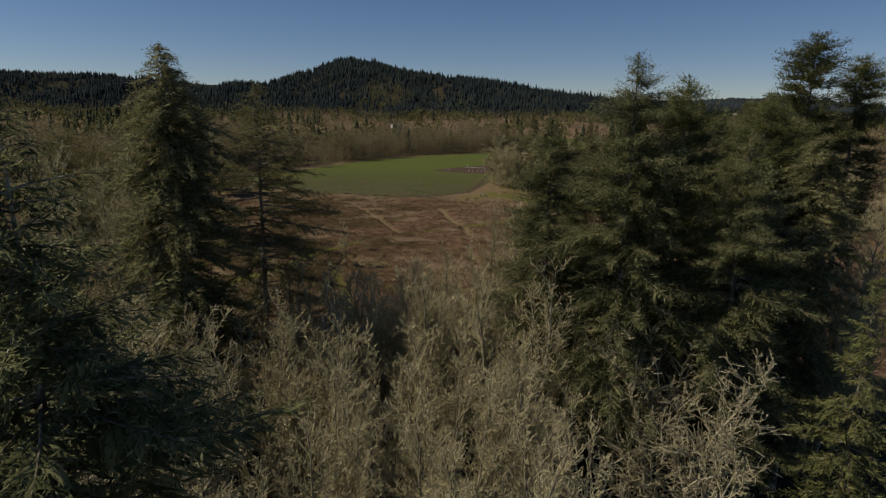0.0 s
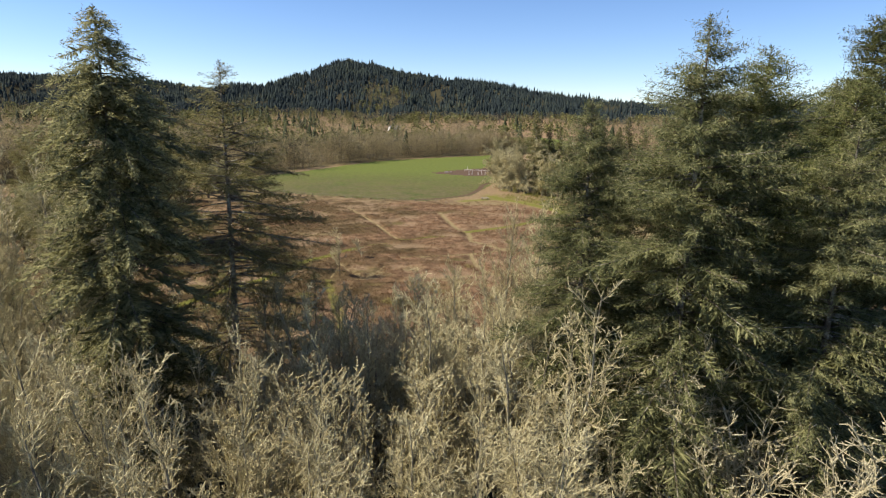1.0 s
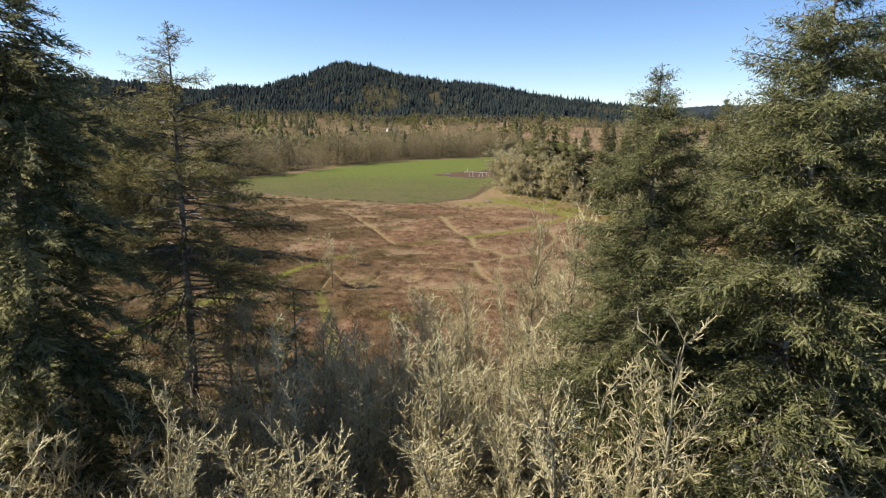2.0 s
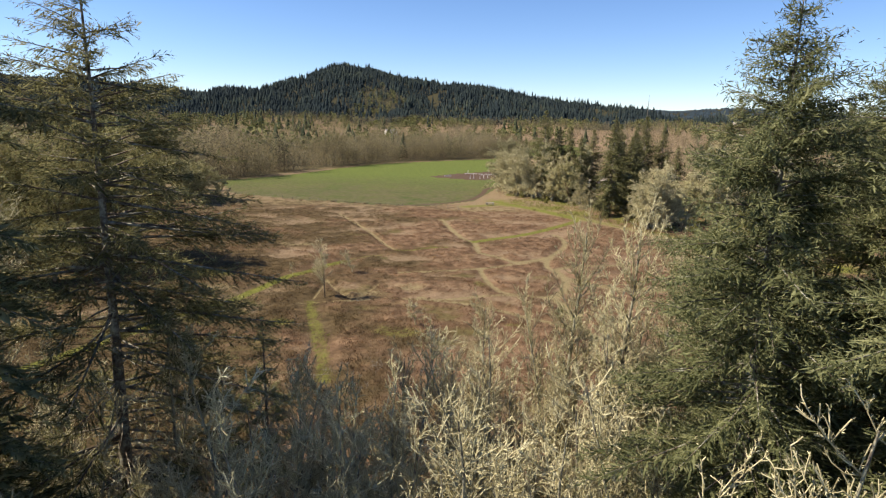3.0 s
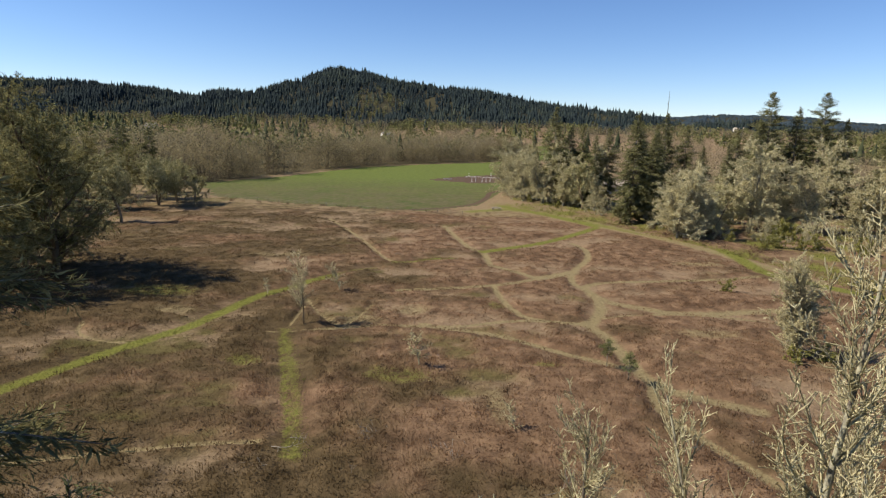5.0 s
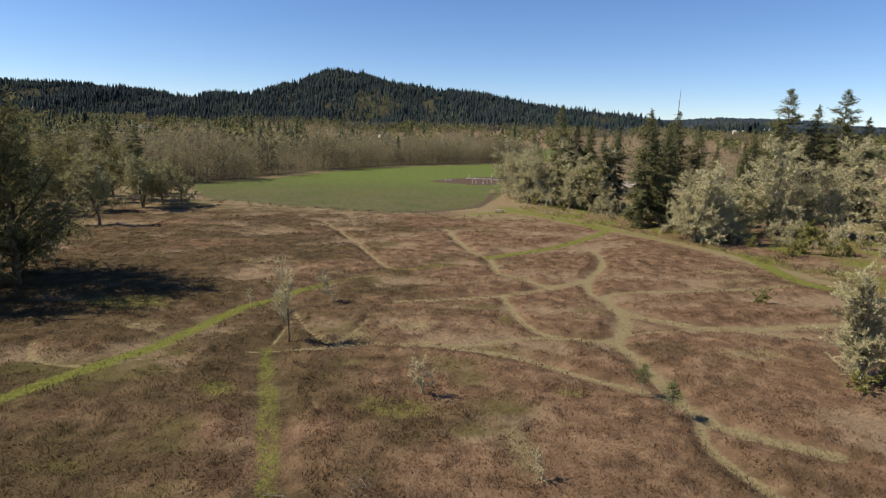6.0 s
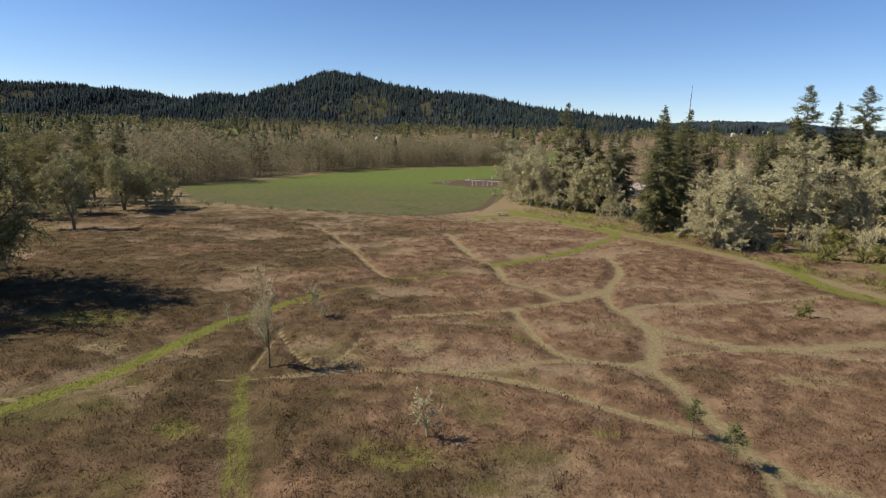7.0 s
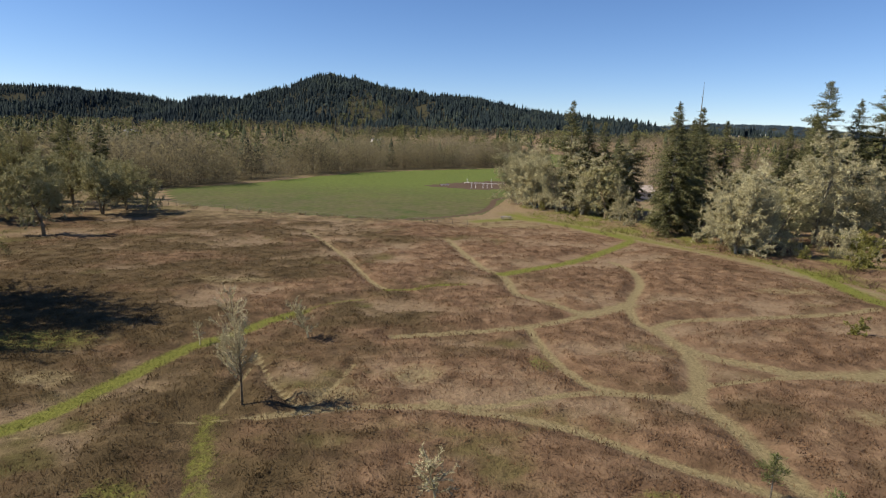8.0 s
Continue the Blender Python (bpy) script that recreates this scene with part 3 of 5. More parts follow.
def conifer(name, label, seed, height, base, radius, needles, droop=0.35, dens=10, leaf=0.24, swell=2.0, group="", whorl=0.46, bend=0.0, dead=0, tuft=0.0, flat=0.6, inner=0.14, rise=0.45, web=0.15, long_boughs=(), fluff=0.0):
    """A conifer: tapered trunk, boughs in whorls, each bough a feathered fan of side sprays. dead: bare snags below the crown."""
    rng = np.random.default_rng(seed)
    ts = np.linspace(0, 1, 16)
    axis = np.stack([bend * np.sin(ts * 2.2), 0.4 * bend * ts, -0.2 + (height + 0.2) * ts], 1)
    rad = height * 0.0115 * (1 - ts) ** 0.9 + 0.012
    wood = [(*axis[i], *axis[i + 1], rad[i], rad[i + 1]) for i in range(15)]
    boughs, B, W, F, L, D = [], [], [], [], [], []
    upward = np.array([0, 0, 1.0])
    s5 = np.linspace(0, 1, 6)

    def spine(z):
        return np.array([np.interp(z, axis[:, 2], axis[:, 0]), np.interp(z, axis[:, 2], axis[:, 1]), z])

    for _ in range(dead):
        z, az, ln = rng.uniform(0.12 * height, base + 0.2 * height), rng.uniform(0, 6.28), rng.uniform(0.8, 2.8)
        foot = spine(z)
        tip = foot + ln * np.array([np.cos(az), np.sin(az), rng.uniform(-0.35, 0.1)])
        boughs.append((*foot, *tip, 0.03, 0.01))

    def bough(z, az, length, up, fall, inner, wide, rich=1.0):
        """One bough with side sprays on both sides, every spray set with short needle shoots over a thin web."""
        out, side = np.array([np.cos(az), np.sin(az), 0.0]), np.array([-np.sin(az), np.cos(az), 0.0])
        curve = rng.normal(0, 0.12)
        pts = spine(z) + length * (out * s5[:, None] + side * (curve * s5 ** 2)[:, None] + upward * (up * s5 - fall * s5 ** 2 + 0.55 * fall * s5 ** 3)[:, None])
        r0 = 0.012 + 0.011 * length
        boughs.extend((*pts[i], *pts[i + 1], r0 * (1 - 0.19 * i), r0 * (1 - 0.19 * (i + 1))) for i in range(5))
        m = max(5, int(length / (0.52 * leaf)))
        s = np.clip(inner + (1.0 - inner) * (np.arange(m) + rng.random(m)) / m, 0, 1)
        f = (s - inner) / (1 - inner)
        reach = wide * (0.15 + 0.30 * length * (1 - f) ** 0.75 * np.minimum(1, f * 4 + 0.4)) * rng.uniform(0.55, 1.25, m)
        sgn = np.where(np.arange(m) % 2 == 0, 1.0, -1.0)
        foot = np.stack([np.interp(s, s5, pts[:, k]) for k in range(3)], 1)
        go = unit(out * rng.uniform(0.5, 1.0, (m, 1)) + side * (sgn * rng.uniform(0.35, 1.0, m) * (1.05 - 0.6 * f))[:, None] + upward * (rng.uniform(-0.75, 0.4, m) + tuft * 0.9)[:, None])
        B.append(foot - upward * 0.02), W.append(go - upward * 0.12), F.append(upward + rng.normal(0, 0.25, (m, 3)))
        L.append(reach * 0.9), D.append(np.minimum(web * reach + 0.03, 5 * web * leaf))
        count = np.maximum(4, (1.35 * rich * reach * dens + rng.random(m)).astype(int))
        idx = np.repeat(np.arange(m), count)
        n = len(idx)
        u = rng.random(n)
        at = foot[idx] + go[idx] * (reach[idx] * u)[:, None] + rng.normal(0, (0.24 + 0.36 * fluff) * leaf, (n, 3))
        at[:, 2] -= 0.16 * reach[idx] * u ** 2 * (1 - tuft)
        across = unit(np.cross(go, upward))[idx] * rng.choice((-1.0, 1.0), n)[:, None]
        way = go[idx] * 0.8 + across * rng.uniform(0.0, 0.9, (n, 1)) + rng.normal(0, 0.36 + 0.4 * fluff, (n, 3)) + upward * (0.55 * tuft - 0.16)
        B.append(at), W.append(way), F.append(upward + rng.normal(0, flat, (n, 3)))
        size = leaf * rng.uniform(0.55, 1.3, n) * (1.1 - 0.35 * u)
        L.append(size), D.append(size * rng.uniform(0.13, 0.23, n))

    for z, az, length in long_boughs:
        bough(z, az, length, -0.12, 0.06, 0.34, 0.62)
    z = base
    lobes = rng.uniform(0, 6.28, 3)
    while z < height - 0.35:
        t = (height - z) / (height - base)
        for _ in range(rng.integers(4, 7) if t < 0.9 else 3):
            az = rng.uniform(0, 2 * np.pi)
            shape = 1 - (1 - t) ** swell
            ragged = 1 + 0.16 * np.sin(az * 2 + lobes[0] + z * 0.9) + 0.12 * np.sin(az * 3 + lobes[1] - z * 1.7)
            length = max(0.22, radius * shape * ragged * rng.uniform(0.55, 1.08) * (1 if t < 0.8 else 1.25 - 0.55 * (t - 0.35)))
            up = rise - (rise + 0.18) * min(t * 1.5, 1.0) + rng.normal(0, 0.1)
            bough(min(z + rng.uniform(-0.8, 0.8) * whorl, height - 0.3), az, length, up, droop, inner if t > 0.25 else 0.05, 1.0, 1 + fluff * max(0.0, 0.9 - 1.6 * t))
        z += whorl * rng.uniform(0.6, 1.4) * (0.6 + 0.6 * t - 0.15 * fluff)
    n = 40
    B.append(axis[-1] - upward * rng.uniform(0, 1.3, n)[:, None]), W.append(np.stack([rng.normal(0, 0.6, n), rng.normal(0, 0.6, n), np.full(n, 0.7)], 1))
    F.append(rng.normal(0, 1, (n, 3))), L.append(np.full(n, leaf)), D.append(np.full(n, leaf * 0.25))
    tree = thing(name, label, "tree", group)
    part("trunk", tri_mesh(name + "_trunk", *joined(tubes(wood, 7), tubes(boughs, 3)), M_BARK), tree)
    part("crown", tri_mesh(name + "_crown", *kites(*(np.concatenate(a) for a in (B, W, F, L, D))), needles), tree)
    return tree


def place(ob, x, y, turn=0.0):
    ob.matrix_basis = pose(x, y, 0, 0, 0, turn)
    return ob


# ---- conifers in the wood under the camera ----
spruce = place(conifer("spruce_tree", "tall dark spruce with drooping boughs at the wood's edge", 3, 30.8, 3.0, 4.95, M_SPRUCE, 0.7, 12, 0.26, 9.0, whorl=0.46, bend=0.3, inner=0.14, rise=0.0, web=0.24, dead=24, fluff=0.25), -18.4, 35.1, 20)
fir = place(conifer("fir_tree", "open-crowned fir with bare lower trunk and dead snags", 5, 28.4, 7.0, 6.0, M_OPENFIR, 0.12, 10, 0.21, 3.5, whorl=0.62, web=0.06, bend=0.3, dead=60, inner=0.3, tuft=0.1,
                    long_boughs=((24.2, 0.1, 3.4), (23.2, -0.3, 4.2), (22.2, 0.15, 4.9), (21.2, -0.4, 5.4), (20.6, 0.4, 5.5), (19.2, 0.2, 6.2), (20.0, 0.0, 6.0), (18.0, 0.05, 7.3), (16.2, -0.05, 7.1), (18.6, -0.5, 6.5), (16.8, -0.6, 6.5), (15.0, 0.3, 6.5), (17.6, 3.0, 6.0), (15.6, 3.5, 6.2), (14.0, -0.2, 7.0))), -13.9, 40.0)
big_fir = place(conifer("fir_tree", "broad green fir standing among other conifers", 8, 30.1, 5.0, 5.9, M_FIR, 0.16, 11, 0.22, 3.6, bend=0.2, tuft=0.1, web=0.1, fluff=0.9), 12.3, 31.9)
slim_fir = place(conifer("fir_tree", "yellow-green fir at the wood's edge", 11, 26.4, 8.5, 4.2, M_FIR, 0.12, 13, 0.19, 3.4, bend=0.1, whorl=0.4, tuft=0.15, web=0.1, fluff=0.9), 7.9, 34.9)
light_fir = place(conifer("fir_tree", "light green fir with a full rounded crown", 15, 28.9, 4.0, 4.7, M_YOUNGFIR, 0.06, 9, 0.24, 7.0, bend=0.2, tuft=0.35, web=0.1, fluff=1.0), 16.1, 33.6)
pine = place(conifer("pine_tree", "tall pine with a rounded tufted crown", 14, 33.6, 16.0, 3.6, M_PINE, 0.1, 11, 0.3, 7.0, fluff=0.6, whorl=0.42, bend=0.5, tuft=0.6, flat=0.8, inner=0.2, dead=40), 32.0, 48.3)
young_fir = place(conifer("fir_tree", "young bright green fir rising from the wood", 17, 18.5, 1.5, 3.9, M_YOUNGFIR, 0.25, 10, 0.22, 1.7), 24.0, 25.0)
near_fir = place(conifer("fir_tree", "dark fir close beside the flight line", 19, 26.6, 4.0, 6.4, M_FIR, 0.3, 9, 0.25, 3.6, web=0.2, fluff=0.4), -8.0, 7.0)
for x, y, s, k in ((14.6, 39.5, 0.9, big_fir), (10.8, 38.5, 0.84, slim_fir), (23.6, 37.5, 0.97, light_fir), (27.2, 44, 0.84, pine), (38, 50, 0.95, pine), (28.5, 47.5, 0.98, fir), (23.5, 40, 0.92, big_fir), (19, 30, 0.85, big_fir), (25, 33, 0.83, spruce),
                   (-38, 30, 0.85, spruce), (-20, 19, 0.72, big_fir), (-26, 24, 0.75, spruce)):
    plant(k, x, y, s)

hemlock = place(conifer("hemlock_tree", "slender dark conifer with thin drooping boughs", 20, 14.4, 2.0, 2.9, M_FIR, 0.2, 9, 0.2, 2.2, whorl=0.6, dead=14, inner=0.4), -9.1, 43.6)

# ---- lichened alders under the camera ----
ALDERS = "alders at the wood's edge"
TALK = "leafless alder with twigs covered in pale lichen"
alder_a = place(bare_tree("alder_tree", TALK, 21, 14.5, 2, SPEC_ALDER, M_LICHEN, ALDERS, dens=20, size=(0.035, 0.12), width=(0.015, 0.027)), -4, 37)
alder_b = place(bare_tree("alder_tree", TALK, 22, 13.0, 3, SPEC_ALDER, M_LICHEN, ALDERS, dens=20, size=(0.035, 0.12), width=(0.015, 0.027)), -0.5, 36.5)
alder_c = place(bare_tree("alder_tree", TALK, 23, 15.0, 1, SPEC_ALDER, M_LICHEN, ALDERS, dens=20, size=(0.035, 0.12), width=(0.015, 0.027)), -7.5, 36)
alder_d = place(bare_tree("alder_tree", "tall leafless alder with upright lichened stems", 24, 18.6, 3, dict(SPEC_ALDER, shoots=(4.2, 10.0), ratio=(0.24, 0.28), angle=(40, 44), wob=(0.04, 0.09, 0.2), thin=0.011), M_LICHEN, ALDERS, dens=24, size=(0.03, 0.10), width=(0.013, 0.023), up=0.4, lean=0.22), 4.0, 44.6)
maple = place(bare_tree("maple_tree", "leafless spreading maple with thick cream lichen", 31, 15.0, 4, dict(SPEC_OAK, ratio=(0.42, 0.40), angle=(62, 52), wob=(0.13, 0.24, 0.32), lift=(0.0, 0.05, 0.06), shoots=(2.5, 4.8), thin=0.021), M_CREAM, dens=13, size=(0.06, 0.2), width=(0.022, 0.042), wood=M_CREAM, lean=0.36), 14.0, 25.8)
thicket = place(bare_tree("dogwood_thicket", "thicket of dark leafless stems", 36, 7.5, 9, SPEC_THICKET, M_DARKSTEM, "thickets at the wood's edge", 0.05, 5, (0.1, 0.3), (0.02, 0.03), 0.5, M_DARKSTEM, 0.3, category="shrub"), -9.5, 42)
rng = random.Random(4)
spots = [(5.4, 32.8, 1.22, alder_b), (6.6, 31.4, 1.2, alder_a), (6.6, 36.6, 0.95, alder_c), (4.2, 34.5, 1.0, alder_a), (6.1, 43.1, 1.03, alder_d), (9.0, 46.2, 0.93, alder_d), (11.2, 46.4, 0.9, alder_d), (13.0, 45.2, 0.95, alder_d), (1.0, 46.0, 0.76, alder_d), (-1.1, 44.6, 0.62, alder_a), (11.8, 43.0, 0.9, alder_d), (14.5, 46, 0.9, alder_d), (2.6, 42.2, 0.62, alder_d), (16, 42, 0.95, alder_d), (8.4, 42.0, 0.72, alder_d),
         (-3.7, 36.6, 1.0, alder_a), (-9.0, 36.4, 1.0, alder_b), (-7.2, 41.0, 0.8, alder_a), (-15.0, 25.4, 1.1, alder_a), (-7.2, 42.0, 0.72, alder_d), (-3.0, 42.2, 0.70, alder_d), (-0.6, 43.0, 0.72, alder_d), (-9.2, 39.0, 0.82, alder_b), (-5.4, 38.4, 0.9, alder_a), (30, 36.5, 1.05, alder_d), (27.5, 34.5, 0.95, alder_d), (33.5, 40, 1.1, alder_d), (-29, 47, 1.15, alder_d), (-33.5, 44.5, 1.2, alder_d), (-38, 50, 1.3, alder_d), (-31, 53, 1.2, alder_d), (-43, 47, 1.25, alder_d), (-35.5, 38, 1.1, alder_d), (-30, 39.5, 1.0, alder_d), (-27, 33, 0.95, alder_d), (-16.6, 42.2, 0.8, alder_a), (-19.8, 43.5, 0.85, alder_b), (-22.5, 46, 0.8, alder_c), (-12.0, 38.2, 0.85, alder_b), (-17.0, 46.5, 0.7, alder_c), (-14.6, 37.0, 0.9, alder_c), (-1.8, 27.0, 1.0, alder_b)]
OCCUPIED = ((-18.4, 35), (-13.9, 40), (12.3, 31.9), (7.9, 34.9), (16.1, 33.6), (-8, 7), (24, 25), (14.0, 25.8), (15.5, 24.5), (12.5, 27.5))
for y in np.arange(10, 41, 2.55):
    for x in np.arange(-27, 30, 2.75):
        px, py = x + rng.uniform(-1.4, 1.4), y + rng.uniform(-1.3, 1.3)
        near = min(math.hypot(px - tx, py - ty) for tx, ty in OCCUPIED)
        if near > 2.4 and not (px < -9 and py > 27 and rng.random() < 0.3) and rng.random() < (0.94 if px < 6 else 0.45 if px < 9.5 else 0.05):
            spots.append((px, py, rng.uniform(0.78, 1.08), rng.choice((alder_a, alder_b, alder_c))))
for x, y, s, k in spots:
    plant(k, x, y, s)
for x, y, s in ((-6.3, 46, 0.75), (-3.0, 45.6, 0.7)):
    plant(thicket, x, y, s)

# ---- oaks, conifers and the grove beside the meadow ----
OAKS = "mossy trees round the meadow"
oak_a = place(bare_tree("oak_tree", "leafless spreading oak dark with olive moss", 41, 10.6, 1, ROUND_OAK, M_MOSSOAK, OAKS, 0.3, 26, (0.15, 0.45), (0.035, 0.07), -0.1, M_DARKSTEM, clumps=20), -67.7, 151.5)
oak_b = place(bare_tree("oak_tree", "leafless spreading oak grown over with moss and lichen", 42, 13.0, 3, SPEC_OAK, M_OAK, OAKS, 0.26, 20, (0.15, 0.45), (0.03, 0.06), -0.1, clumps=11), 52.5, 157)
oak_c = place(bare_tree("oak_tree", "tall leafless mossy tree with a full rounded crown", 43, 16.0, 2, SPEC_OAK, M_OAK, OAKS, 0.3, 18, (0.15, 0.45), (0.03, 0.06), -0.1, clumps=9), 38, 200)
oak_d = place(bare_tree("oak_tree", "tall leafless oak dark with olive moss", 46, 11.5, 2, ROUND_OAK, M_MOSSOAK, OAKS, 0.28, 24, (0.15, 0.45), (0.035, 0.07), -0.1, M_DARKSTEM, clumps=15), -72, 176.5)
leafy_tree = place(bare_tree("cottonwood_tree", "tall tree with fresh olive-green leaf buds", 44, 20.0, 2, SPEC_OAK, M_BUD, "", 0.35, 16, (0.14, 0.34), (0.05, 0.09), 0.1, M_DARKSTEM, clumps=1.6), -66, 108)
for x, y, s, k in ((-70.5, 183, 0.85, oak_d), (-64, 178, 0.74, oak_a), (-78, 169, 0.8, oak_d), (-88, 193, 0.75, leafy_tree), (-97, 187, 0.75, leafy_tree), (-102, 198, 0.85, leafy_tree), (-94, 174, 0.7, leafy_tree), (-84, 160, 1.0, oak_a), (-90, 166, 0.8, oak_d), (-95, 150, 1.1, oak_a), (-60, 113, 0.9, oak_d), (-57, 103, 0.85, leafy_tree), (-56.5, 114, 1.1, leafy_tree), (-55.5, 97.5, 0.95, leafy_tree), (-63, 95, 1.0, oak_d), 
                   (-79, 190, 0.85, oak_d), (-86, 182, 1.0, oak_d), (-88, 142, 0.85, oak_d), (-92, 132, 0.9, oak_d), (-76, 128, 1.0, oak_d), (-70, 118, 1.0, oak_a), (-84, 120, 1.1, leafy_tree), (-72, 100, 1.0, oak_d),
                   (22, 209, 1.1, oak_b), (26, 203, 1.05, oak_c), (30.5, 197, 1.1, oak_b), (34.5, 191, 1.05, oak_a), (18, 227, 1.05, oak_c), (19.5, 217, 1.0, oak_b), (21, 212.5, 0.95, oak_c), (37, 188, 0.75, oak_b),
                   (44.6, 151, 1.12, oak_b), (50, 154, 1.02, oak_b), (46, 158.5, 0.75, oak_c), (57, 161, 0.85, oak_a), (64, 161.5, 1.16, oak_c), (71, 164, 1.12, oak_b), (76.5, 160, 1.18, oak_c), (83, 154, 1.2, oak_b),
                   (90, 147, 1.2, oak_c), (96, 138, 1.25, oak_b), (103, 128, 1.25, oak_c), (62, 172, 0.9, oak_b), (51, 168, 0.7, oak_a)):
    plant(k, x, y, s)
plant(leafy_tree, -53.0, 109.0, 1.3, 40, stretch=1.02)
GROVE = "conifers in the grove"
grove_fir = place(conifer("fir_tree", "dark green fir in the grove beside the meadow", 51, 27.0, 2.0, 5.2, M_GROVEFIR, 0.15, 9, 0.42, 2.4, GROVE, 0.48, web=0.34), 28.9, 205.5)
grove_spruce = place(conifer("spruce_tree", "dense dark spruce in the grove beside the meadow", 52, 25.0, 1.5, 5.6, M_GROVEFIR, 0.4, 9, 0.42, 2.1, GROVE, 0.48, web=0.34), 40.6, 169.5)
grove_pine = place(conifer("pine_tree", "tall pine with open tufted boughs above the grove", 53, 31.0, 10.0, 4.6, M_GROVEFIR, 0.1, 11, 0.42, 4.0, GROVE, 0.6, tuft=0.3, flat=0.8, inner=0.22, web=0.32), 78, 184)
for x, y, s, k in ((33.5, 206, 0.88, grove_spruce), (24.5, 216, 0.72, grove_spruce), (42.8, 200, 0.8, grove_fir), (44.5, 178, 0.86, grove_fir), (57, 196, 0.95, grove_fir), (38.2, 196, 0.78, grove_spruce), (52.5, 190, 0.84, grove_fir), (47, 176, 0.8, grove_spruce), (50, 183, 0.86, grove_spruce), (61, 192, 0.84, grove_fir), (63.5, 187, 0.7, grove_spruce), (36.5, 203, 0.82, grove_fir), (31, 202, 0.74, grove_spruce), (72.5, 178, 0.86, grove_fir),
                   (67.3, 181, 0.72, grove_spruce), (70, 183, 0.8, grove_fir), (75.3, 183, 0.98, grove_spruce), (85, 184, 1.1, grove_spruce), (92, 185, 1.01, grove_pine), (97.5, 184, 1.0, grove_spruce), (105, 178, 1.05, grove_fir), (110, 168, 1.0, grove_spruce),
                   (-92, 200, 0.62, grove_pine), (-101, 189, 0.72, grove_spruce), (-97, 206, 0.66, grove_pine), (-99, 178, 0.7, grove_spruce), (-88, 206, 0.6, grove_pine), (-107, 196, 0.75, grove_fir)):
    plant(k, x, y, s)


def snag_tree():
    """A dead trunk that towers over the grove, with a few broken stubs."""
    g = random.Random(6)
    segs = [(0, 0, -0.2, 0.15, 0, 14, 0.36, 0.24), (0.15, 0, 14, 0.1, 0.1, 24, 0.24, 0.13), (0.1, 0.1, 24, 0.2, 0.1, 31.8, 0.13, 0.03)]
    for _ in range(16):
        z, a, ln = g.uniform(14, 29), g.uniform(0, 6.28), g.uniform(0.5, 1.8)
        segs.append((0.12, 0.05, z, 0.12 + ln * math.cos(a), ln * math.sin(a), z + g.uniform(-0.3, 0.5), 0.06, 0.02))
    tree = thing("dead_tree", "bare dead trunk standing high above the grove", "tree")
    part("trunk", tri_mesh("dead_trunk", *tubes(segs, 6), M_BARK), tree)
    return tree


place(snag_tree(), 58.3, 200.6)


# ---- woods further off ----
def scatter_tiles(verts, tris, places):
    """One joined mesh from a template set down at rows of x y z scale height turn."""
    v, f = np.asarray(verts, float), np.asarray(tris)
    P = np.asarray(places, float)
    c, s = np.cos(P[:, 5]), np.sin(P[:, 5])
    x = (v[None, :, 0] * c[:, None] - v[None, :, 1] * s[:, None]) * P[:, 3:4] + P[:, 0:1]
    y = (v[None, :, 0] * s[:, None] + v[None, :, 1] * c[:, None]) * P[:, 3:4] + P[:, 1:2]
    z = v[None, :, 2] * P[:, 4:5] + P[:, 2:3]
    return np.stack([x, y, z], -1).reshape(-1, 3), (f[None] + (np.arange(len(P)) * len(v))[:, None, None]).reshape(-1, 3)


def far_conifer(seed):
    """A ragged cone of tiers, one metre tall."""
    g = np.random.default_rng(seed)
    vs, fs = [], []
    for z0, z1, r in ((0.05, 0.62, 0.20), (0.34, 0.84, 0.15), (0.6, 1.0, 0.09)):
        k, n = len(vs), 6
        for i in range(n):
            a = 6.283 * i / n + g.uniform(-0.4, 0.4)
            rr = r * g.uniform(0.55, 1.3)
            vs.append((rr * math.cos(a), rr * math.sin(a), z0 + g.uniform(-0.05, 0.05)))
        vs.append((g.uniform(-0.02, 0.02), g.uniform(-0.02, 0.02), z1))
        fs += [(k + i, k + (i + 1) % n, k + n) for i in range(n)]
    return np.array(vs), np.array(fs)


def far_bare(seed, twigs=110, low=0.03, thin=1.0):
    """A leafless tree for the middle distance, one metre tall: its stem with limbs, and its upright twigs."""
    g = np.random.default_rng(seed)
    lean = g.normal(0, 0.055, 2)
    segs = [(0, 0, 0, *lean, 0.5, 0.0036, 0.0024), (*lean, 0.5, *(2.2 * lean), 0.9, 0.0024, 0.001)]
    for _ in range(8):
        a, z, ln = g.uniform(0, 6.28), g.uniform(0.12, 0.75), g.uniform(0.15, 0.34)
        segs.append((0, 0, z, ln * 0.6 * math.cos(a), ln * 0.6 * math.sin(a), z + ln * 0.8, 0.003, 0.0015))
    z = low + (0.94 - low) * g.random(twigs) ** 0.85
    r = 0.27 * np.sin(np.clip((z + 0.06) * 2.9, 0.1, 3.0)) ** 0.6 * g.random(twigs) ** 0.5 + 0.01
    a = g.uniform(0, 6.283, twigs)
    base = np.stack([r * np.cos(a), r * np.sin(a), z], 1)
    way = np.stack([0.5 * np.cos(a) + g.normal(0, 0.5, twigs), 0.5 * np.sin(a) + g.normal(0, 0.5, twigs), g.uniform(-0.1, 1.1, twigs)], 1)
    return tubes(segs, 3), kites(base, way, g.normal(0, 1, (twigs, 3)), g.uniform(0.03, 0.085, twigs), thin * g.uniform(0.006, 0.013, twigs), 0.1)


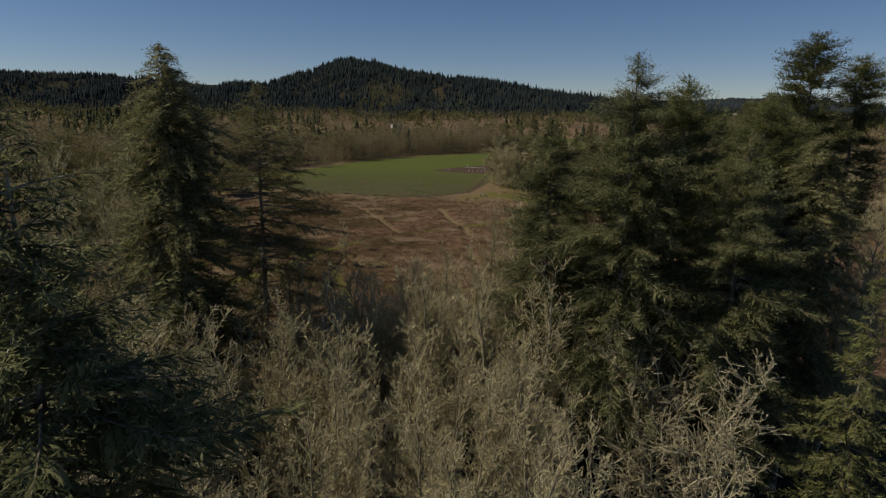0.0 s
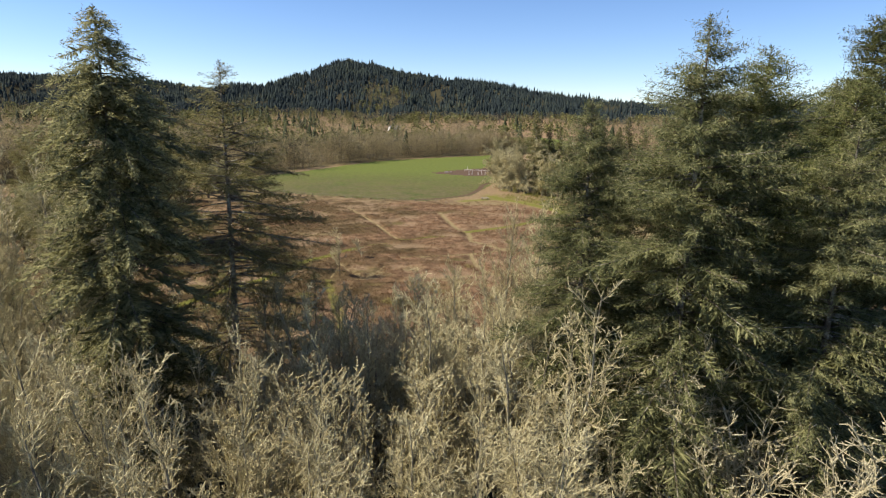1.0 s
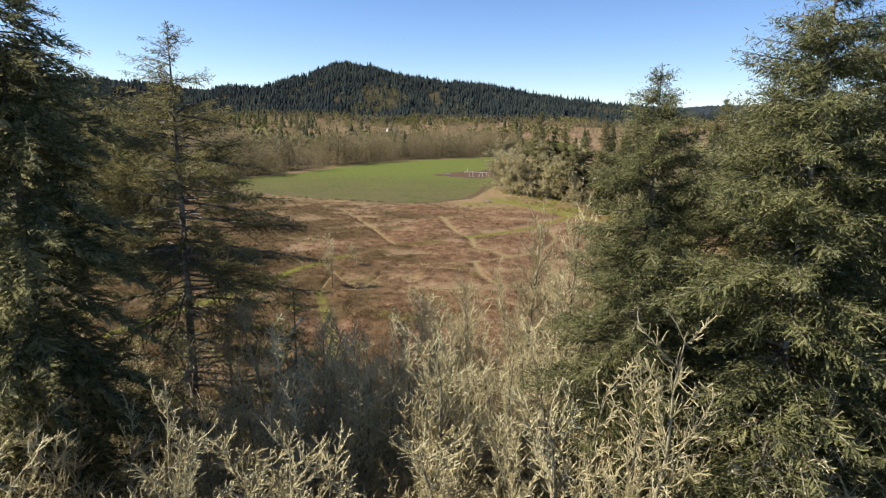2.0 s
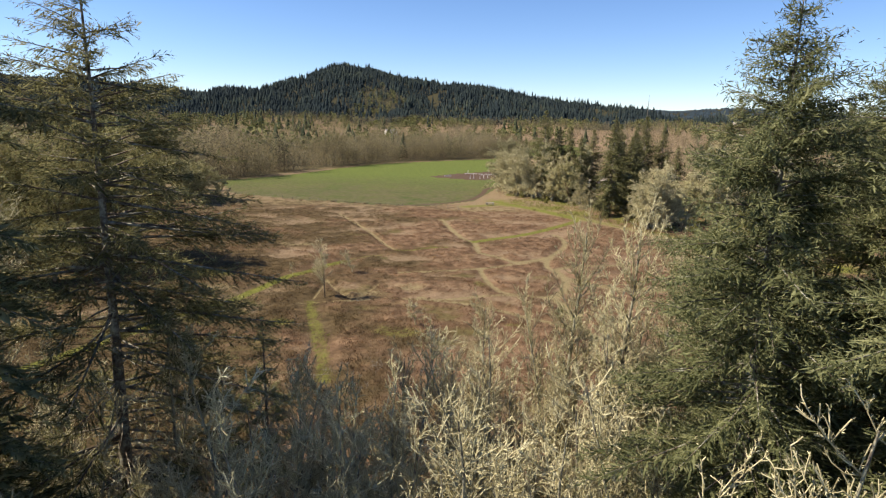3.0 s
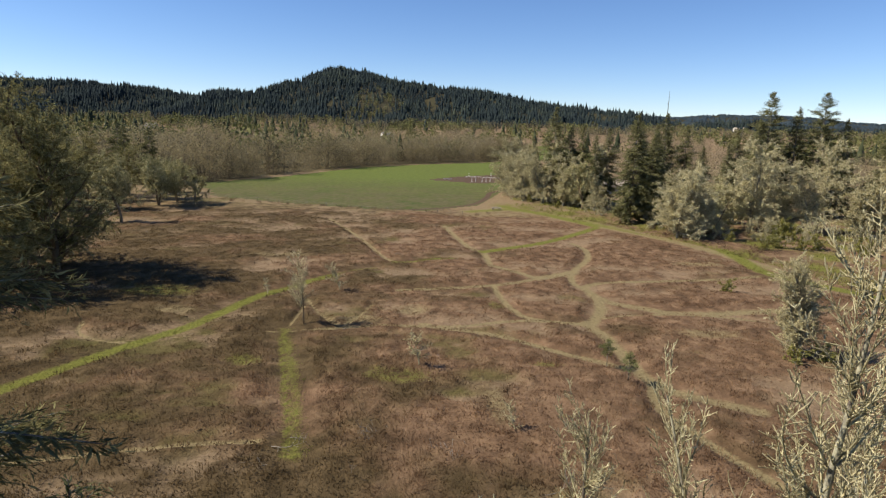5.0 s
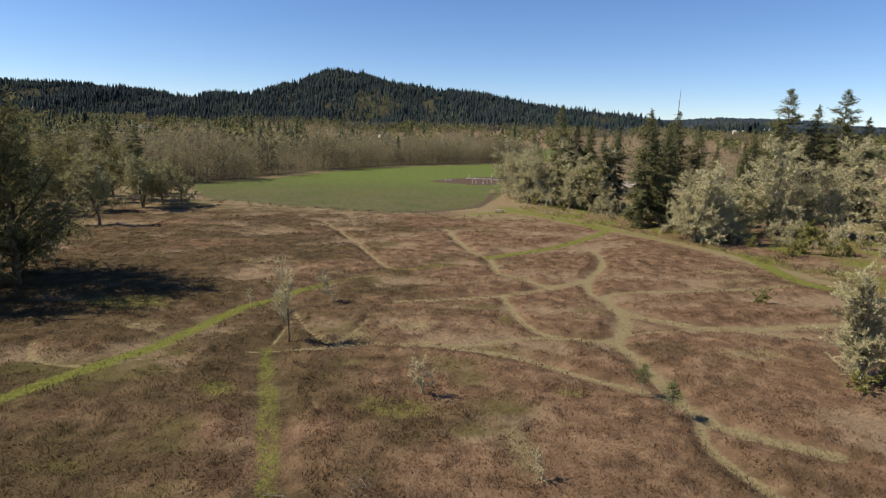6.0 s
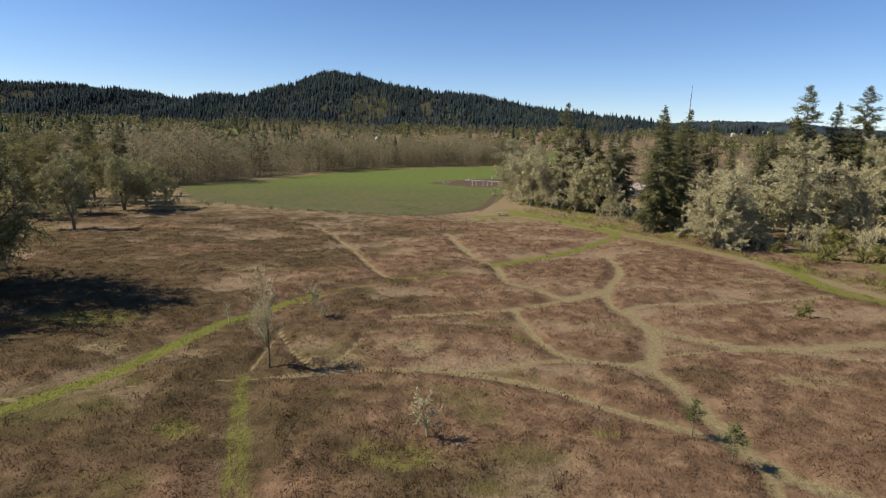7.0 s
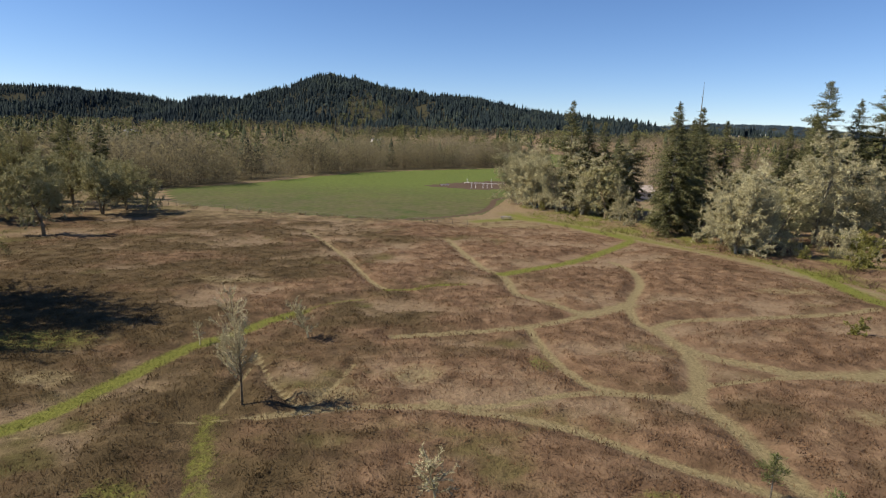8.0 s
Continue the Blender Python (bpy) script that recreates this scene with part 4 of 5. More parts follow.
def far_round(seed, leaves=90):
    """A rounded broadleaf crown of loose leaf clumps, one metre tall."""
    g = np.random.default_rng(seed)
    d = unit(g.normal(0, 1, (leaves, 3)))
    at = np.array([0, 0, 0.56]) + d * np.array([0.3, 0.3, 0.4]) * g.uniform(0.55, 1.0, (leaves, 1))
    way = d + g.normal(0, 0.7, (leaves, 3))
    return joined(tubes([(0, 0, 0, 0, 0, 0.6, 0.02, 0.01)], 3), kites(at, way, d + g.normal(0, 0.4, (leaves, 3)), g.uniform(0.10, 0.2, leaves), g.uniform(0.07, 0.13, leaves), 0.2))


def wood(name, label, templates, places, material, stem_material=None):
    """A stretch of far trees as one mesh; with a stem material, templates are pairs of stem and twigs."""
    groups = [[] for _ in templates]
    for i, p in enumerate(places):
        groups[i % len(templates)].append(p)
    pairs = [(t, g) for t, g in zip(templates, groups) if g]
    if stem_material is None:
        me = tri_mesh(name, *joined(*(scatter_tiles(*t, g) for t, g in pairs)), material)
    else:
        stems = joined(*(scatter_tiles(*t[0], g) for t, g in pairs))
        twigs = joined(*(scatter_tiles(*t[1], g) for t, g in pairs))
        me = tri_mesh(name, *joined(twigs, stems), material)
        me.materials.append(stem_material)
        slots = np.zeros(len(me.polygons), np.int32)
        slots[len(twigs[1]):] = 1
        me.polygons.foreach_set("material_index", slots)
    return tagged(new(name, me), label, "woodland", kind="stuff")


far_firs = [far_conifer(i) for i in range(6)]
far_bares = [far_bare(i, 100, thin=1.25) for i in range(6)]
valley_bares = [far_bare(i + 20, 28, thin=2.4) for i in range(4)]
far_rounds = [far_round(i, 44) for i in range(4)]
rng = random.Random(9)
hill_fir, hill_bare, hill_green, foot_bare = [], [], [], []
while len(hill_fir) < 30000:
    y = rng.uniform(800, 1500)
    x = rng.uniform(-0.82, 0.82) * (y + 10)
    h = on_ground(x, y)
    if h < 21 + 10 * noise.noise(Vector((x * 0.01, y * 0.01, 50.0))):
        pick = rng.random()
        tall = rng.uniform(9, 15)
        if pick < 0.17:
            foot_bare.append((x, y, h - 0.5, tall * 1.4, tall, rng.uniform(0, 6.28)))
        elif pick < 0.22:
            hill_green.append((x, y, h - 0.5, tall * 1.2, tall, rng.uniform(0, 6.28)))
        if pick > 0.025:
            continue
    patch = noise.noise(Vector((x * 0.011, y * 0.006, 3.0))) + 0.35 * noise.noise(Vector((x * 0.04, y * 0.03, 8.0)))
    open_slope = 1.5 * math.exp(-((x + 90) / 70) ** 2 - ((y - 1060) / 130) ** 2) + 1.3 * math.exp(-((x + 45) / 60) ** 2 - ((y - 1390) / 60) ** 2)
    if patch + 0.75 * open_slope > 0.52 + (0.25 if h > 40 else 0.0):
        if rng.random() < 0.3:
            tall = rng.uniform(6, 11)
            (hill_bare if rng.random() < 0.7 else hill_green).append((x, y, h - 0.5, tall * 1.3, tall, rng.uniform(0, 6.28)))
        if rng.random() < 0.72:
            continue
    if noise.noise(Vector((x * 0.045, y * 0.03, 70.0))) < -0.28 and rng.random() < 0.7:
        continue
    tall = (5 + 8 * rng.random() ** 1.3) * (1 + 0.9 * noise.noise(Vector((x * 0.02, y * 0.014, 40.0)))) if rng.random() < 0.93 else rng.uniform(12, 20)
    hill_fir.append((x, y, h - 1, tall * rng.uniform(0.75, 1.25), tall, rng.uniform(0, 6.28)))
wood("hill_conifer_forest", "dark conifer forest covering the hill and ridges, haze blue in its colour", far_firs, hill_fir, M_HAZEFIR)
wood("hill_bare_woodland", "pale leafless trees in gaps of the hill forest", far_bares[:3], hill_bare, M_TWIG, M_STEM)
wood("foot_bare_woodland", "pale leafless woods along the hill's foot", valley_bares, foot_bare, M_TWIG, M_STEM)
wood("hill_green_woodland", "olive-green budding trees in gaps of the hill forest", far_rounds, hill_green, M_FARBUD)
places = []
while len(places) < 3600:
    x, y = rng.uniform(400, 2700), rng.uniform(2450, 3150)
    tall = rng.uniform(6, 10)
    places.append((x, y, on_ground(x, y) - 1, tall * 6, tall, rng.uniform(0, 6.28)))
wood("far_ridge_forest", "conifer forest on the farthest ridge, tinted blue for haze", far_firs[:3], places, M_HAZERIDGE)

# the leafless wood along the field, then clumps of trees across the valley floor
places, valley_bare, valley_green, valley_fir = [], [], [], []
while len(places) < 2300:
    x = rng.uniform(-300, 60)
    y = np.interp(x, EDGE_X, EDGE_Y) + rng.uniform(0, 1) ** 2.2 * 150
    if math.hypot((x - 72) / 40, (y - 520) / 75) < 1:
        continue
    tall = rng.uniform(8.0, 15.5) * float(np.interp(x, [-200, -60, 60], [1.0, 1.08, 1.0])) * (1 + 0.65 * noise.noise(Vector((x * 0.045, y * 0.045, 60.0))))
    places.append((x, y, 0, tall * rng.uniform(1.2, 1.8), tall, rng.uniform(0, 6.28)))
wood("bare_woodland", "dense leafless brown woodland along the green field", far_bares, places, M_TWIG, M_STEM)
grove_back = []
while len(grove_back) < 1300:
    x, y = rng.uniform(34, 300), 212 + rng.uniform(0, 1) ** 1.4 * 230
    if x < 24 + 0.12 * (y - 200) + 10 or 44 < x < 70 and y < 247 or math.hypot((x - 72) / 40, (y - 520) / 75) < 1:
        continue
    tall = rng.uniform(7, 12)
    grove_back.append((x, y, 0, tall * 1.4, tall, rng.uniform(0, 6.28)))
wood("grove_bare_woodland", "low leafless tan woodland behind the grove", valley_bares, grove_back, M_TWIG, M_STEM)
shrubs = []
for _ in range(700):
    x = rng.uniform(-260, 50)
    y = float(np.interp(x, EDGE_X, EDGE_Y)) + rng.uniform(-1, 16)
    tall = rng.uniform(2.2, 5.5)
    shrubs.append((x, y, 0, tall * 2.6, tall, rng.uniform(0, 6.28)))
wood("woodland_undergrowth", "dark brown undergrowth along the leafless wood's rim", valley_bares, shrubs, M_DARKSTEM, M_STEM)
while len(valley_bare) < 2700:
    y = rng.uniform(430, 860)
    x = rng.uniform(-0.8, 0.85) * y
    if x > 60 and y < 470 or math.hypot((x - 72) / 40, (y - 520) / 75) < 1:
        continue
    p = noise.noise(Vector((x * 0.008, y * 0.012, 20.0)))
    spot = (x, y, on_ground(x, y) - 0.3)
    if p > (0.1 if x < -0.25 * y else -0.02):
        tall = rng.uniform(9, 14.5)
        valley_bare.append((*spot, tall * 1.3, tall, rng.uniform(0, 6.28)))
    elif p < -0.1 and rng.random() < (0.16 if x < -0.25 * y else 0.05):
        tall = rng.uniform(10, 19)
        valley_fir.append((*spot, tall * 1.2, tall, rng.uniform(0, 6.28)))
    elif rng.random() < 0.24:
        tall = rng.uniform(7, 14)
        valley_green.append((*spot, tall * 1.3, tall, rng.uniform(0, 6.28)))
for x, y, tall, k in ((-87, 314, 22, valley_fir), (-84, 320, 15, valley_fir), (-103, 338, 22, valley_green), (-112, 345, 19, valley_green), (-92, 342, 18, valley_green), (-140, 300, 17, valley_fir),
                      (-146, 450, 20, valley_green), (-134, 455, 18, valley_green), (-158, 452, 17, valley_green), (-30, 392, 17, valley_fir), (-182, 330, 20, valley_green), (-2, 430, 16, valley_fir)):
    k.append((x, y, on_ground(x, y) - 0.3, tall * (1.15 if k is valley_fir else 0.85), tall, x))
wood("valley_bare_woodland", "leafless woods across the valley floor", valley_bares, valley_bare, M_TWIG, M_STEM)
wood("valley_conifer_woodland", "scattered conifers across the valley floor", far_firs, valley_fir, M_VALLEYFIR)
wood("valley_green_woodland", "olive-green budding trees across the valley floor", far_rounds, valley_green, M_FARBUD)


# ---- meadow growth ----
def stalks(name, label, count, seed, area, height, width, blades, material, keep, lift=0.0):
    """Tufts of upright stalks over a stretch of meadow, denser towards its near side, kept off the trails."""
    g = np.random.default_rng(seed)
    x0, x1, y0, y1 = area
    x, y = g.uniform(x0, x1, count), y0 + (y1 - y0) * g.random(count) ** 1.5
    mask = keep(x, y)
    x, y = x[mask], y[mask]
    n = len(x)
    bx, by = np.repeat(x, blades) + g.normal(0, 0.2, n * blades), np.repeat(y, blades) + g.normal(0, 0.2, n * blades)
    tall = np.repeat(g.uniform(*height, n) * (0.45 + 1.1 * rough_field(x, y, 1.5, 3, 45)), blades) * g.uniform(0.6, 1.1, n * blades)
    a = g.uniform(0, 6.283, n * blades)
    lean = g.uniform(0.1, 0.9, n * blades) * tall
    w = g.uniform(*width, n * blades)
    b = g.uniform(0, 6.283, n * blades)
    foot = np.repeat(0.02 + lift * brush_cover(x, y) * (0.2 + 0.4 * rough_field(x, y, 1.5, 3, 45)), blades)
    base = np.stack([bx, by, foot], 1)
    side = np.stack([np.cos(b) * w, np.sin(b) * w, 0 * w], 1)
    tip = base + np.stack([np.cos(a) * lean, np.sin(a) * lean, tall], 1)
    v = np.stack([base - side, base + side, tip], 1).reshape(-1, 3)
    me = tri_mesh(name, v, np.arange(len(v)).reshape(-1, 3), material)
    return tagged(new(name, me), label, "meadow growth", kind="stuff")


stalks("meadow_shrubs", "knee-high mauve-brown dead stalks and dry grass", 95000, 61, (-72, 58, 57, 172), (0.11, 0.26), (0.02, 0.05), 5, M_STRAW,
       lambda x, y: (trail_gap(x, y) > np.random.default_rng(7).uniform(1.2, 2.6, x.shape)) & (x < grove_side(y) + 1) & (brush_cover(x, y) > np.random.default_rng(3).uniform(0.25, 0.85, x.shape)), 1.0)
stalks("straw_tufts", "low tufts of bleached dry grass between the shrubs", 26000, 66, (-60, 52, 57, 150), (0.12, 0.32), (0.015, 0.035), 5, M_DRYGRASS,
       lambda x, y: (trail_gap(x, y) > 1.0) & (x < grove_side(y)) & (brush_cover(x, y) < np.random.default_rng(4).uniform(0.2, 0.6, x.shape)))


def mounds(name, label, count, seed, area, material, keep):
    """Low rounded shrub clumps: a dome of short leafy shoots each, standing in patches."""
    g = np.random.default_rng(seed)
    x0, x1, y0, y1 = area
    x, y = g.uniform(x0, x1, count), y0 + (y1 - y0) * g.random(count) ** 1.3
    patch = np.array([noise.noise(Vector((a * 0.12, b * 0.2, 31.0))) for a, b in zip(x, y)])
    mask = keep(x, y) & (patch + g.normal(0, 0.25, count) > -0.05) & (brush_cover(x, y) > 0.45)
    x, y = x[mask], y[mask]
    n, k = len(x), 20
    size = np.repeat(g.uniform(0.28, 0.6, n), k)
    d = unit(g.normal(0, 1, (n * k, 3)) * np.array([1, 1, 0.55]) + np.array([0, 0, 0.45]))
    d[:, 2] = np.abs(d[:, 2])
    centre = np.stack([np.repeat(x, k), np.repeat(y, k), np.repeat(0.15 + 0.3 * rough_field(x, y, 1.5, 3, 45), k)], 1)
    at = centre + d * (size * g.uniform(0.45, 0.8, n * k))[:, None] * np.array([1, 1, 0.62])
    way = g.normal(0, 0.7, (n * k, 3)) + np.array([0, 0, 0.9])
    me = tri_mesh(name, *kites(at, way, d + g.normal(0, 0.3, (n * k, 3)), size * g.uniform(0.22, 0.45, n * k), size * g.uniform(0.10, 0.20, n * k), 0.15), material)
    return tagged(new(name, me), label, "meadow growth", kind="stuff")


mounds("meadow_brush", "low rounded clumps of dry mauve-brown shrubs", 4600, 63, (-62, 54, 58, 140), M_STRAW, lambda x, y: (trail_gap(x, y) > 2.6) & (x < grove_side(y) - 1))
stalks("grove_grass", "rough olive and straw grass at the grove's foot", 26000, 64, (14, 100, 106, 200), (0.14, 0.4), (0.03, 0.07), 4, M_GRASS, lambda x, y: (x > grove_side(y) + 1.5) & (x < grove_side(y) + 26))
stalks("trail_grass", "short green grass along the mown trails", 40000, 62, (-45, 52, 60, 160), (0.06, 0.16), (0.02, 0.04), 4, M_GRASS,
       lambda x, y: np.minimum.reduce([along(x, y, smooth_line(line, 3)) / half for line, half, _ in GREEN_TRAILS]) < 1.0)

# ---- undergrowth at the foot of the groves ----
hazel = place(bare_tree("hazel_shrub", "dense leafless lichened shrub at the grove's foot", 45, 4.2, 7, SPEC_THICKET, M_OAK, "shrubs at the groves' foot", 0.05, 12, (0.15, 0.4), (0.05, 0.1), 0.3, lean=0.5, category="shrub"), 47, 153.5)
under = random.Random(15)
FOOT = [(15, 231), (18, 221), (22, 206), (28, 197), (34, 187.5), (41, 175), (45, 161), (49, 150.5), (57, 152), (64, 150), (70, 146), (78, 136), (86, 126)]
for (ax, ay), (bx, by) in zip(FOOT[:-1], FOOT[1:]):
    for _ in range(4):
        u = under.random()
        plant(hazel, ax + (bx - ax) * u + under.uniform(0.5, 4), ay + (by - ay) * u + under.uniform(0.5, 4), under.uniform(0.6, 1.25))
for (ax, ay), (bx, by) in zip(FOOT[4:-1], FOOT[5:]):
    for _ in range(8):
        u = under.random()
        plant(hazel, ax + (bx - ax) * u - under.uniform(0.0, 2.2), ay + (by - ay) * u - under.uniform(0.5, 4.0), under.uniform(0.25, 0.55))
for _ in range(18):
    plant(hazel, under.uniform(-88, -72), under.uniform(156, 198), under.uniform(0.4, 0.8))
for _ in range(14):
    plant(hazel, under.uniform(-68, -54), under.uniform(92, 122), under.uniform(0.6, 1.1))

# ---- single trees and shrubs in the meadow ----
SPEC_COLUMN = dict(step=(0.6, 0.35, 0.25), wob=(0.03, 0.10, 0.14), lift=(0.02, 0.12, 0.10), start=(0.25, 0.15), shoots=(6.5, 3.0),
                   angle=(50, 44), ratio=(0.37, 0.42), crown=lambda f: 1.25 - 0.9 * f, fork=0.4, thin=0.012)
SPEC_SMALL = dict(step=(0.4, 0.3, 0.25), wob=(0.09, 0.15, 0.2), lift=(0.02, 0.03, 0.03), start=(0.2, 0.15), shoots=(5.0, 4.0),
                  angle=(55, 48), ratio=(0.5, 0.42), crown=lambda f: 1.1 - 0.5 * f, fork=0.5, thin=0.012)
place(bare_tree("young_ash_tree", "slim upright leafless young tree in the meadow", 71, 7.6, 1, SPEC_COLUMN, M_ASH, "", 0.10, 27, (0.12, 0.34), (0.018, 0.034), 0.45, M_DARKSTEM), -16.9, 92.8)
pale_tree = place(bare_tree("hawthorn_tree", "small spreading leafless tree white with lichen", 72, 3.5, 1, dict(SPEC_SMALL, shoots=(7.5, 5.0), ratio=(0.46, 0.4), start=(0.28, 0.15), thin=0.018), M_LICHEN, "small pale trees in the meadow", 0.085, 20, (0.10, 0.28), (0.022, 0.04), 0.3, M_LICHEN, crown_label="twigs white with lichen"), -4.25, 82.7)
plant(pale_tree, -15.1, 105.2, 1.1)
for x, y, s in ((2.8, 71.2, 0.62), (-24, 104, 0.5)):
    plant(pale_tree, x, y, s, stretch=1.1)
edge_tree = place(bare_tree("ash_tree", "leafless mossy tree at the meadow's edge", 73, 10.5, 5, dict(SPEC_OAK, shoots=(3.4, 4.4), ratio=(0.36, 0.36), angle=(46, 46)), M_OAK, "", 0.16, 46, (0.08, 0.26), (0.02, 0.04), 0.1, lean=0.26), 31.2, 86.6)
bush = place(bare_tree("green_bush", "small fresh green bush in the brown meadow", 74, 2.0, 4, SPEC_SMALL, M_FRESH, "green bushes", 0.04, 34, (0.12, 0.28), (0.07, 0.12), 0.2, lean=0.35, category="shrub"), 35.1, 109.6)
for x, y, s in ((59, 142, 1.7), (56, 139, 1.5), (62.5, 139.5, 1.4), (30.0, 84.5, 1.0), (32.5, 85, 1.1), (53, 147, 1.2), (66, 140, 1.6), (71, 136, 1.7), (65, 152, 2.2), (67.5, 150, 1.7), (22.5, 203, 1.1), (28, 193, 0.9)):
    plant(bush, x, y, s)
small_pine = place(conifer("small_pine", "knee-high young pine beside a trail", 75, 2.9, 1.3, 0.75, M_YOUNGFIR, 0.05, 14, 0.2, 4.0, "young pines beside the trail", 0.2, tuft=0.8, flat=1.0), 13.2, 80.1)
plant(small_pine, 12.3, 83.4, 0.95)
brush = place(bare_tree("brush_clump", "low clump of dark reddish-brown brush", 76, 1.0, 7, SPEC_SMALL, M_BRUSH, "brush clumps", 0.02, 16, (0.08, 0.22), (0.02, 0.045), 0.3, M_BRUSH, 0.8, category="shrub"), -14.6, 105.0)
rng = random.Random(12)
for cx, cy, rx, ry, n in ((-12, 97.5, 5.5, 4.5, 10), (-9, 93.4, 4, 0.6, 1), (3.2, 171.5, 6, 1.2, 12), (14, 176, 9, 4, 10), (-46, 131, 7, 4, 6), (-30, 160, 12, 9, 6), (27, 168, 6, 3, 6), (-22, 112, 5, 2, 6)):
    for _ in range(n):
        plant(brush, cx + rng.uniform(-rx, rx), cy + rng.uniform(-ry, ry), rng.uniform(0.35, 0.75))
for _ in range(46):
    y = rng.uniform(116, 168)
    plant(brush, float(grove_side(y)) + rng.uniform(2.5, 11), y, rng.uniform(0.6, 1.5))
for _ in range(34):
    u = rng.random()
    plant(brush, -65 + 60 * u + rng.uniform(-0.5, 0.5), 195 - 17.5 * u ** 0.85 - rng.uniform(0.5, 2.0), rng.uniform(0.5, 1.0))


def fallen_branch(seed):
    g = random.Random(seed)
    out = [[], [], []]
    limb(g, out, np.array([0.0, 0.0, 0.18]), np.array([1.0, 0.1, 0.06]), g.uniform(1.6, 3.2), 0.045, 0, dict(SPEC_SMALL, lift=(-0.01, 0.0, 0.0), shoots=(2.6, 1.5)))
    ob = thing("fallen_branch", "bleached dead branch lying in the meadow grass", "branch", "fallen branches")
    part("wood", tri_mesh("fallen_branch", *tubes(out[0] + out[1] + out[2], 4), M_DEADWOOD), ob)
    return ob


branches = [place(fallen_branch(k), x, y, k * 77) for k, x, y in ((1, -8.1, 68.7), (2, -5.0, 70.2), (3, 3.0, 71.4))]
for _ in range(14):
    plant(rng.choice(branches), rng.uniform(-14, 5), rng.uniform(64, 73), rng.uniform(0.6, 1.0))
for x, y in ((-10, 92.3), (-12.2, 91.9), (-8.3, 92.6), (-36, 101), (-40, 96), (20, 70), (11, 177), (17, 179)):
    plant(branches[0], x, y, 0.9)


# ---- fence, riding arena, table and buildings ----
def plain(name, dark, light, rough=0.7, scale=6.0):
    m, n, l, b = shader(name, rough, 0.3)
    geo = n.new("ShaderNodeNewGeometry")
    g = noise_tex(n, l, geo.outputs["Position"], scale, 5)
    l.new(ramp(n, l, g, ((0.3, dark), (0.7, light))), b.inputs["Base Color"])
    bump(n, l, b, g, 0.3, 0.02)
    return m


M_POST = plain("weathered_post_wood", (0.10, 0.085, 0.07), (0.22, 0.19, 0.16), 0.9)
M_WHITE = plain("white_paint", (0.72, 0.70, 0.66), (0.85, 0.84, 0.80), 0.5)
M_WIRE = plain("rusty_wire", (0.10, 0.08, 0.07), (0.2, 0.17, 0.15), 0.6)
M_ROOF = plain("tan_roof_sheet", (0.32, 0.26, 0.21), (0.45, 0.38, 0.31), 0.6, 1.5)
M_DARKROOF = plain("grey_roof_sheet", (0.12, 0.11, 0.11), (0.22, 0.21, 0.20), 0.6, 1.0)
M_WALL = plain("pale_board_wall", (0.50, 0.47, 0.42), (0.66, 0.63, 0.58), 0.8, 1.0)
M_PANE = plain("dark_window_glass", (0.03, 0.035, 0.04), (0.06, 0.065, 0.07), 0.1, 1.0)


def box_bm(sx, sy, sz, bevel=0.0):
    """A box on its base, its edges taken off."""
    bm = bmesh.new()
    bmesh.ops.create_cube(bm, size=1.0)
    bmesh.ops.transform(bm, verts=bm.verts, matrix=Matrix.Translation((0, 0, sz / 2)) @ Matrix.Diagonal((sx, sy, sz, 1)))
    if bevel:
        bmesh.ops.bevel(bm, geom=bm.edges[:], offset=bevel, segments=1, affect="EDGES")
    return bm


def bm_mesh(name, bm, material):
    me = bpy.data.meshes.new(name)
    bm.to_mesh(me)
    bm.free()
    me.materials.append(material)
    return me


def bm_part(name, bm, material, parent, m, label=""):
    ob = part(name, bm_mesh(name, bm, material), parent, label)
    ob.matrix_basis = m
    return ob


fence = thing("wire_fence", "old wire fence on weathered posts along the green field", "fence")
post_mesh = bm_mesh("fence_post", box_bm(0.08, 0.08, 1.0, 0.012), M_POST)
FENCE_LINE = [(-70, 197.5), (-65.4, 195.4), (-46.2, 188.8), (-29.8, 182.4), (-19.7, 178.4), (-7, 178), (2, 175)]
run = []
for (ax, ay), (bx, by) in zip(FENCE_LINE[:-1], FENCE_LINE[1:]):
    n = max(1, round(math.hypot(bx - ax, by - ay) / 3.2))
    run += [(ax + (bx - ax) * i / n, ay + (by - ay) * i / n) for i in range(n)]
run.append(FENCE_LINE[-1])
for i, (x, y) in enumerate(run):
    post = part("post", post_mesh, fence)
    post.matrix_basis = pose(x, y, 0, rng.uniform(-4, 4), rng.uniform(-4, 4), rng.uniform(0, 90))
for h in (0.35, 0.65, 0.95):
    segs = [(*a, h, *b, h, 0.012, 0.012) for a, b in zip(run[:-1], run[1:])]
    part("wire", tri_mesh("fence_wire", *tubes(segs, 4), M_WIRE), fence)


def jump_stand():
    """A white riding-jump stand: post on crossed feet with a cup."""
    ob = thing("jump_stand", "white painted riding jump stand in the arena", "jump stand", "jump stands in the arena")
    bm_part("post", box_bm(0.16, 0.16, 1.6, 0.02), M_WHITE, ob, pose(0, 0, 0.06))
    for turn in (0, 90):
        bm_part("foot", box_bm(0.75, 0.10, 0.09 + 0.01 * (turn > 0), 0.02), M_WHITE, ob, pose(0, 0, 0.0, 0, 0, turn))
    return ob


stand = place(jump_stand(), 8.1, 264.5)
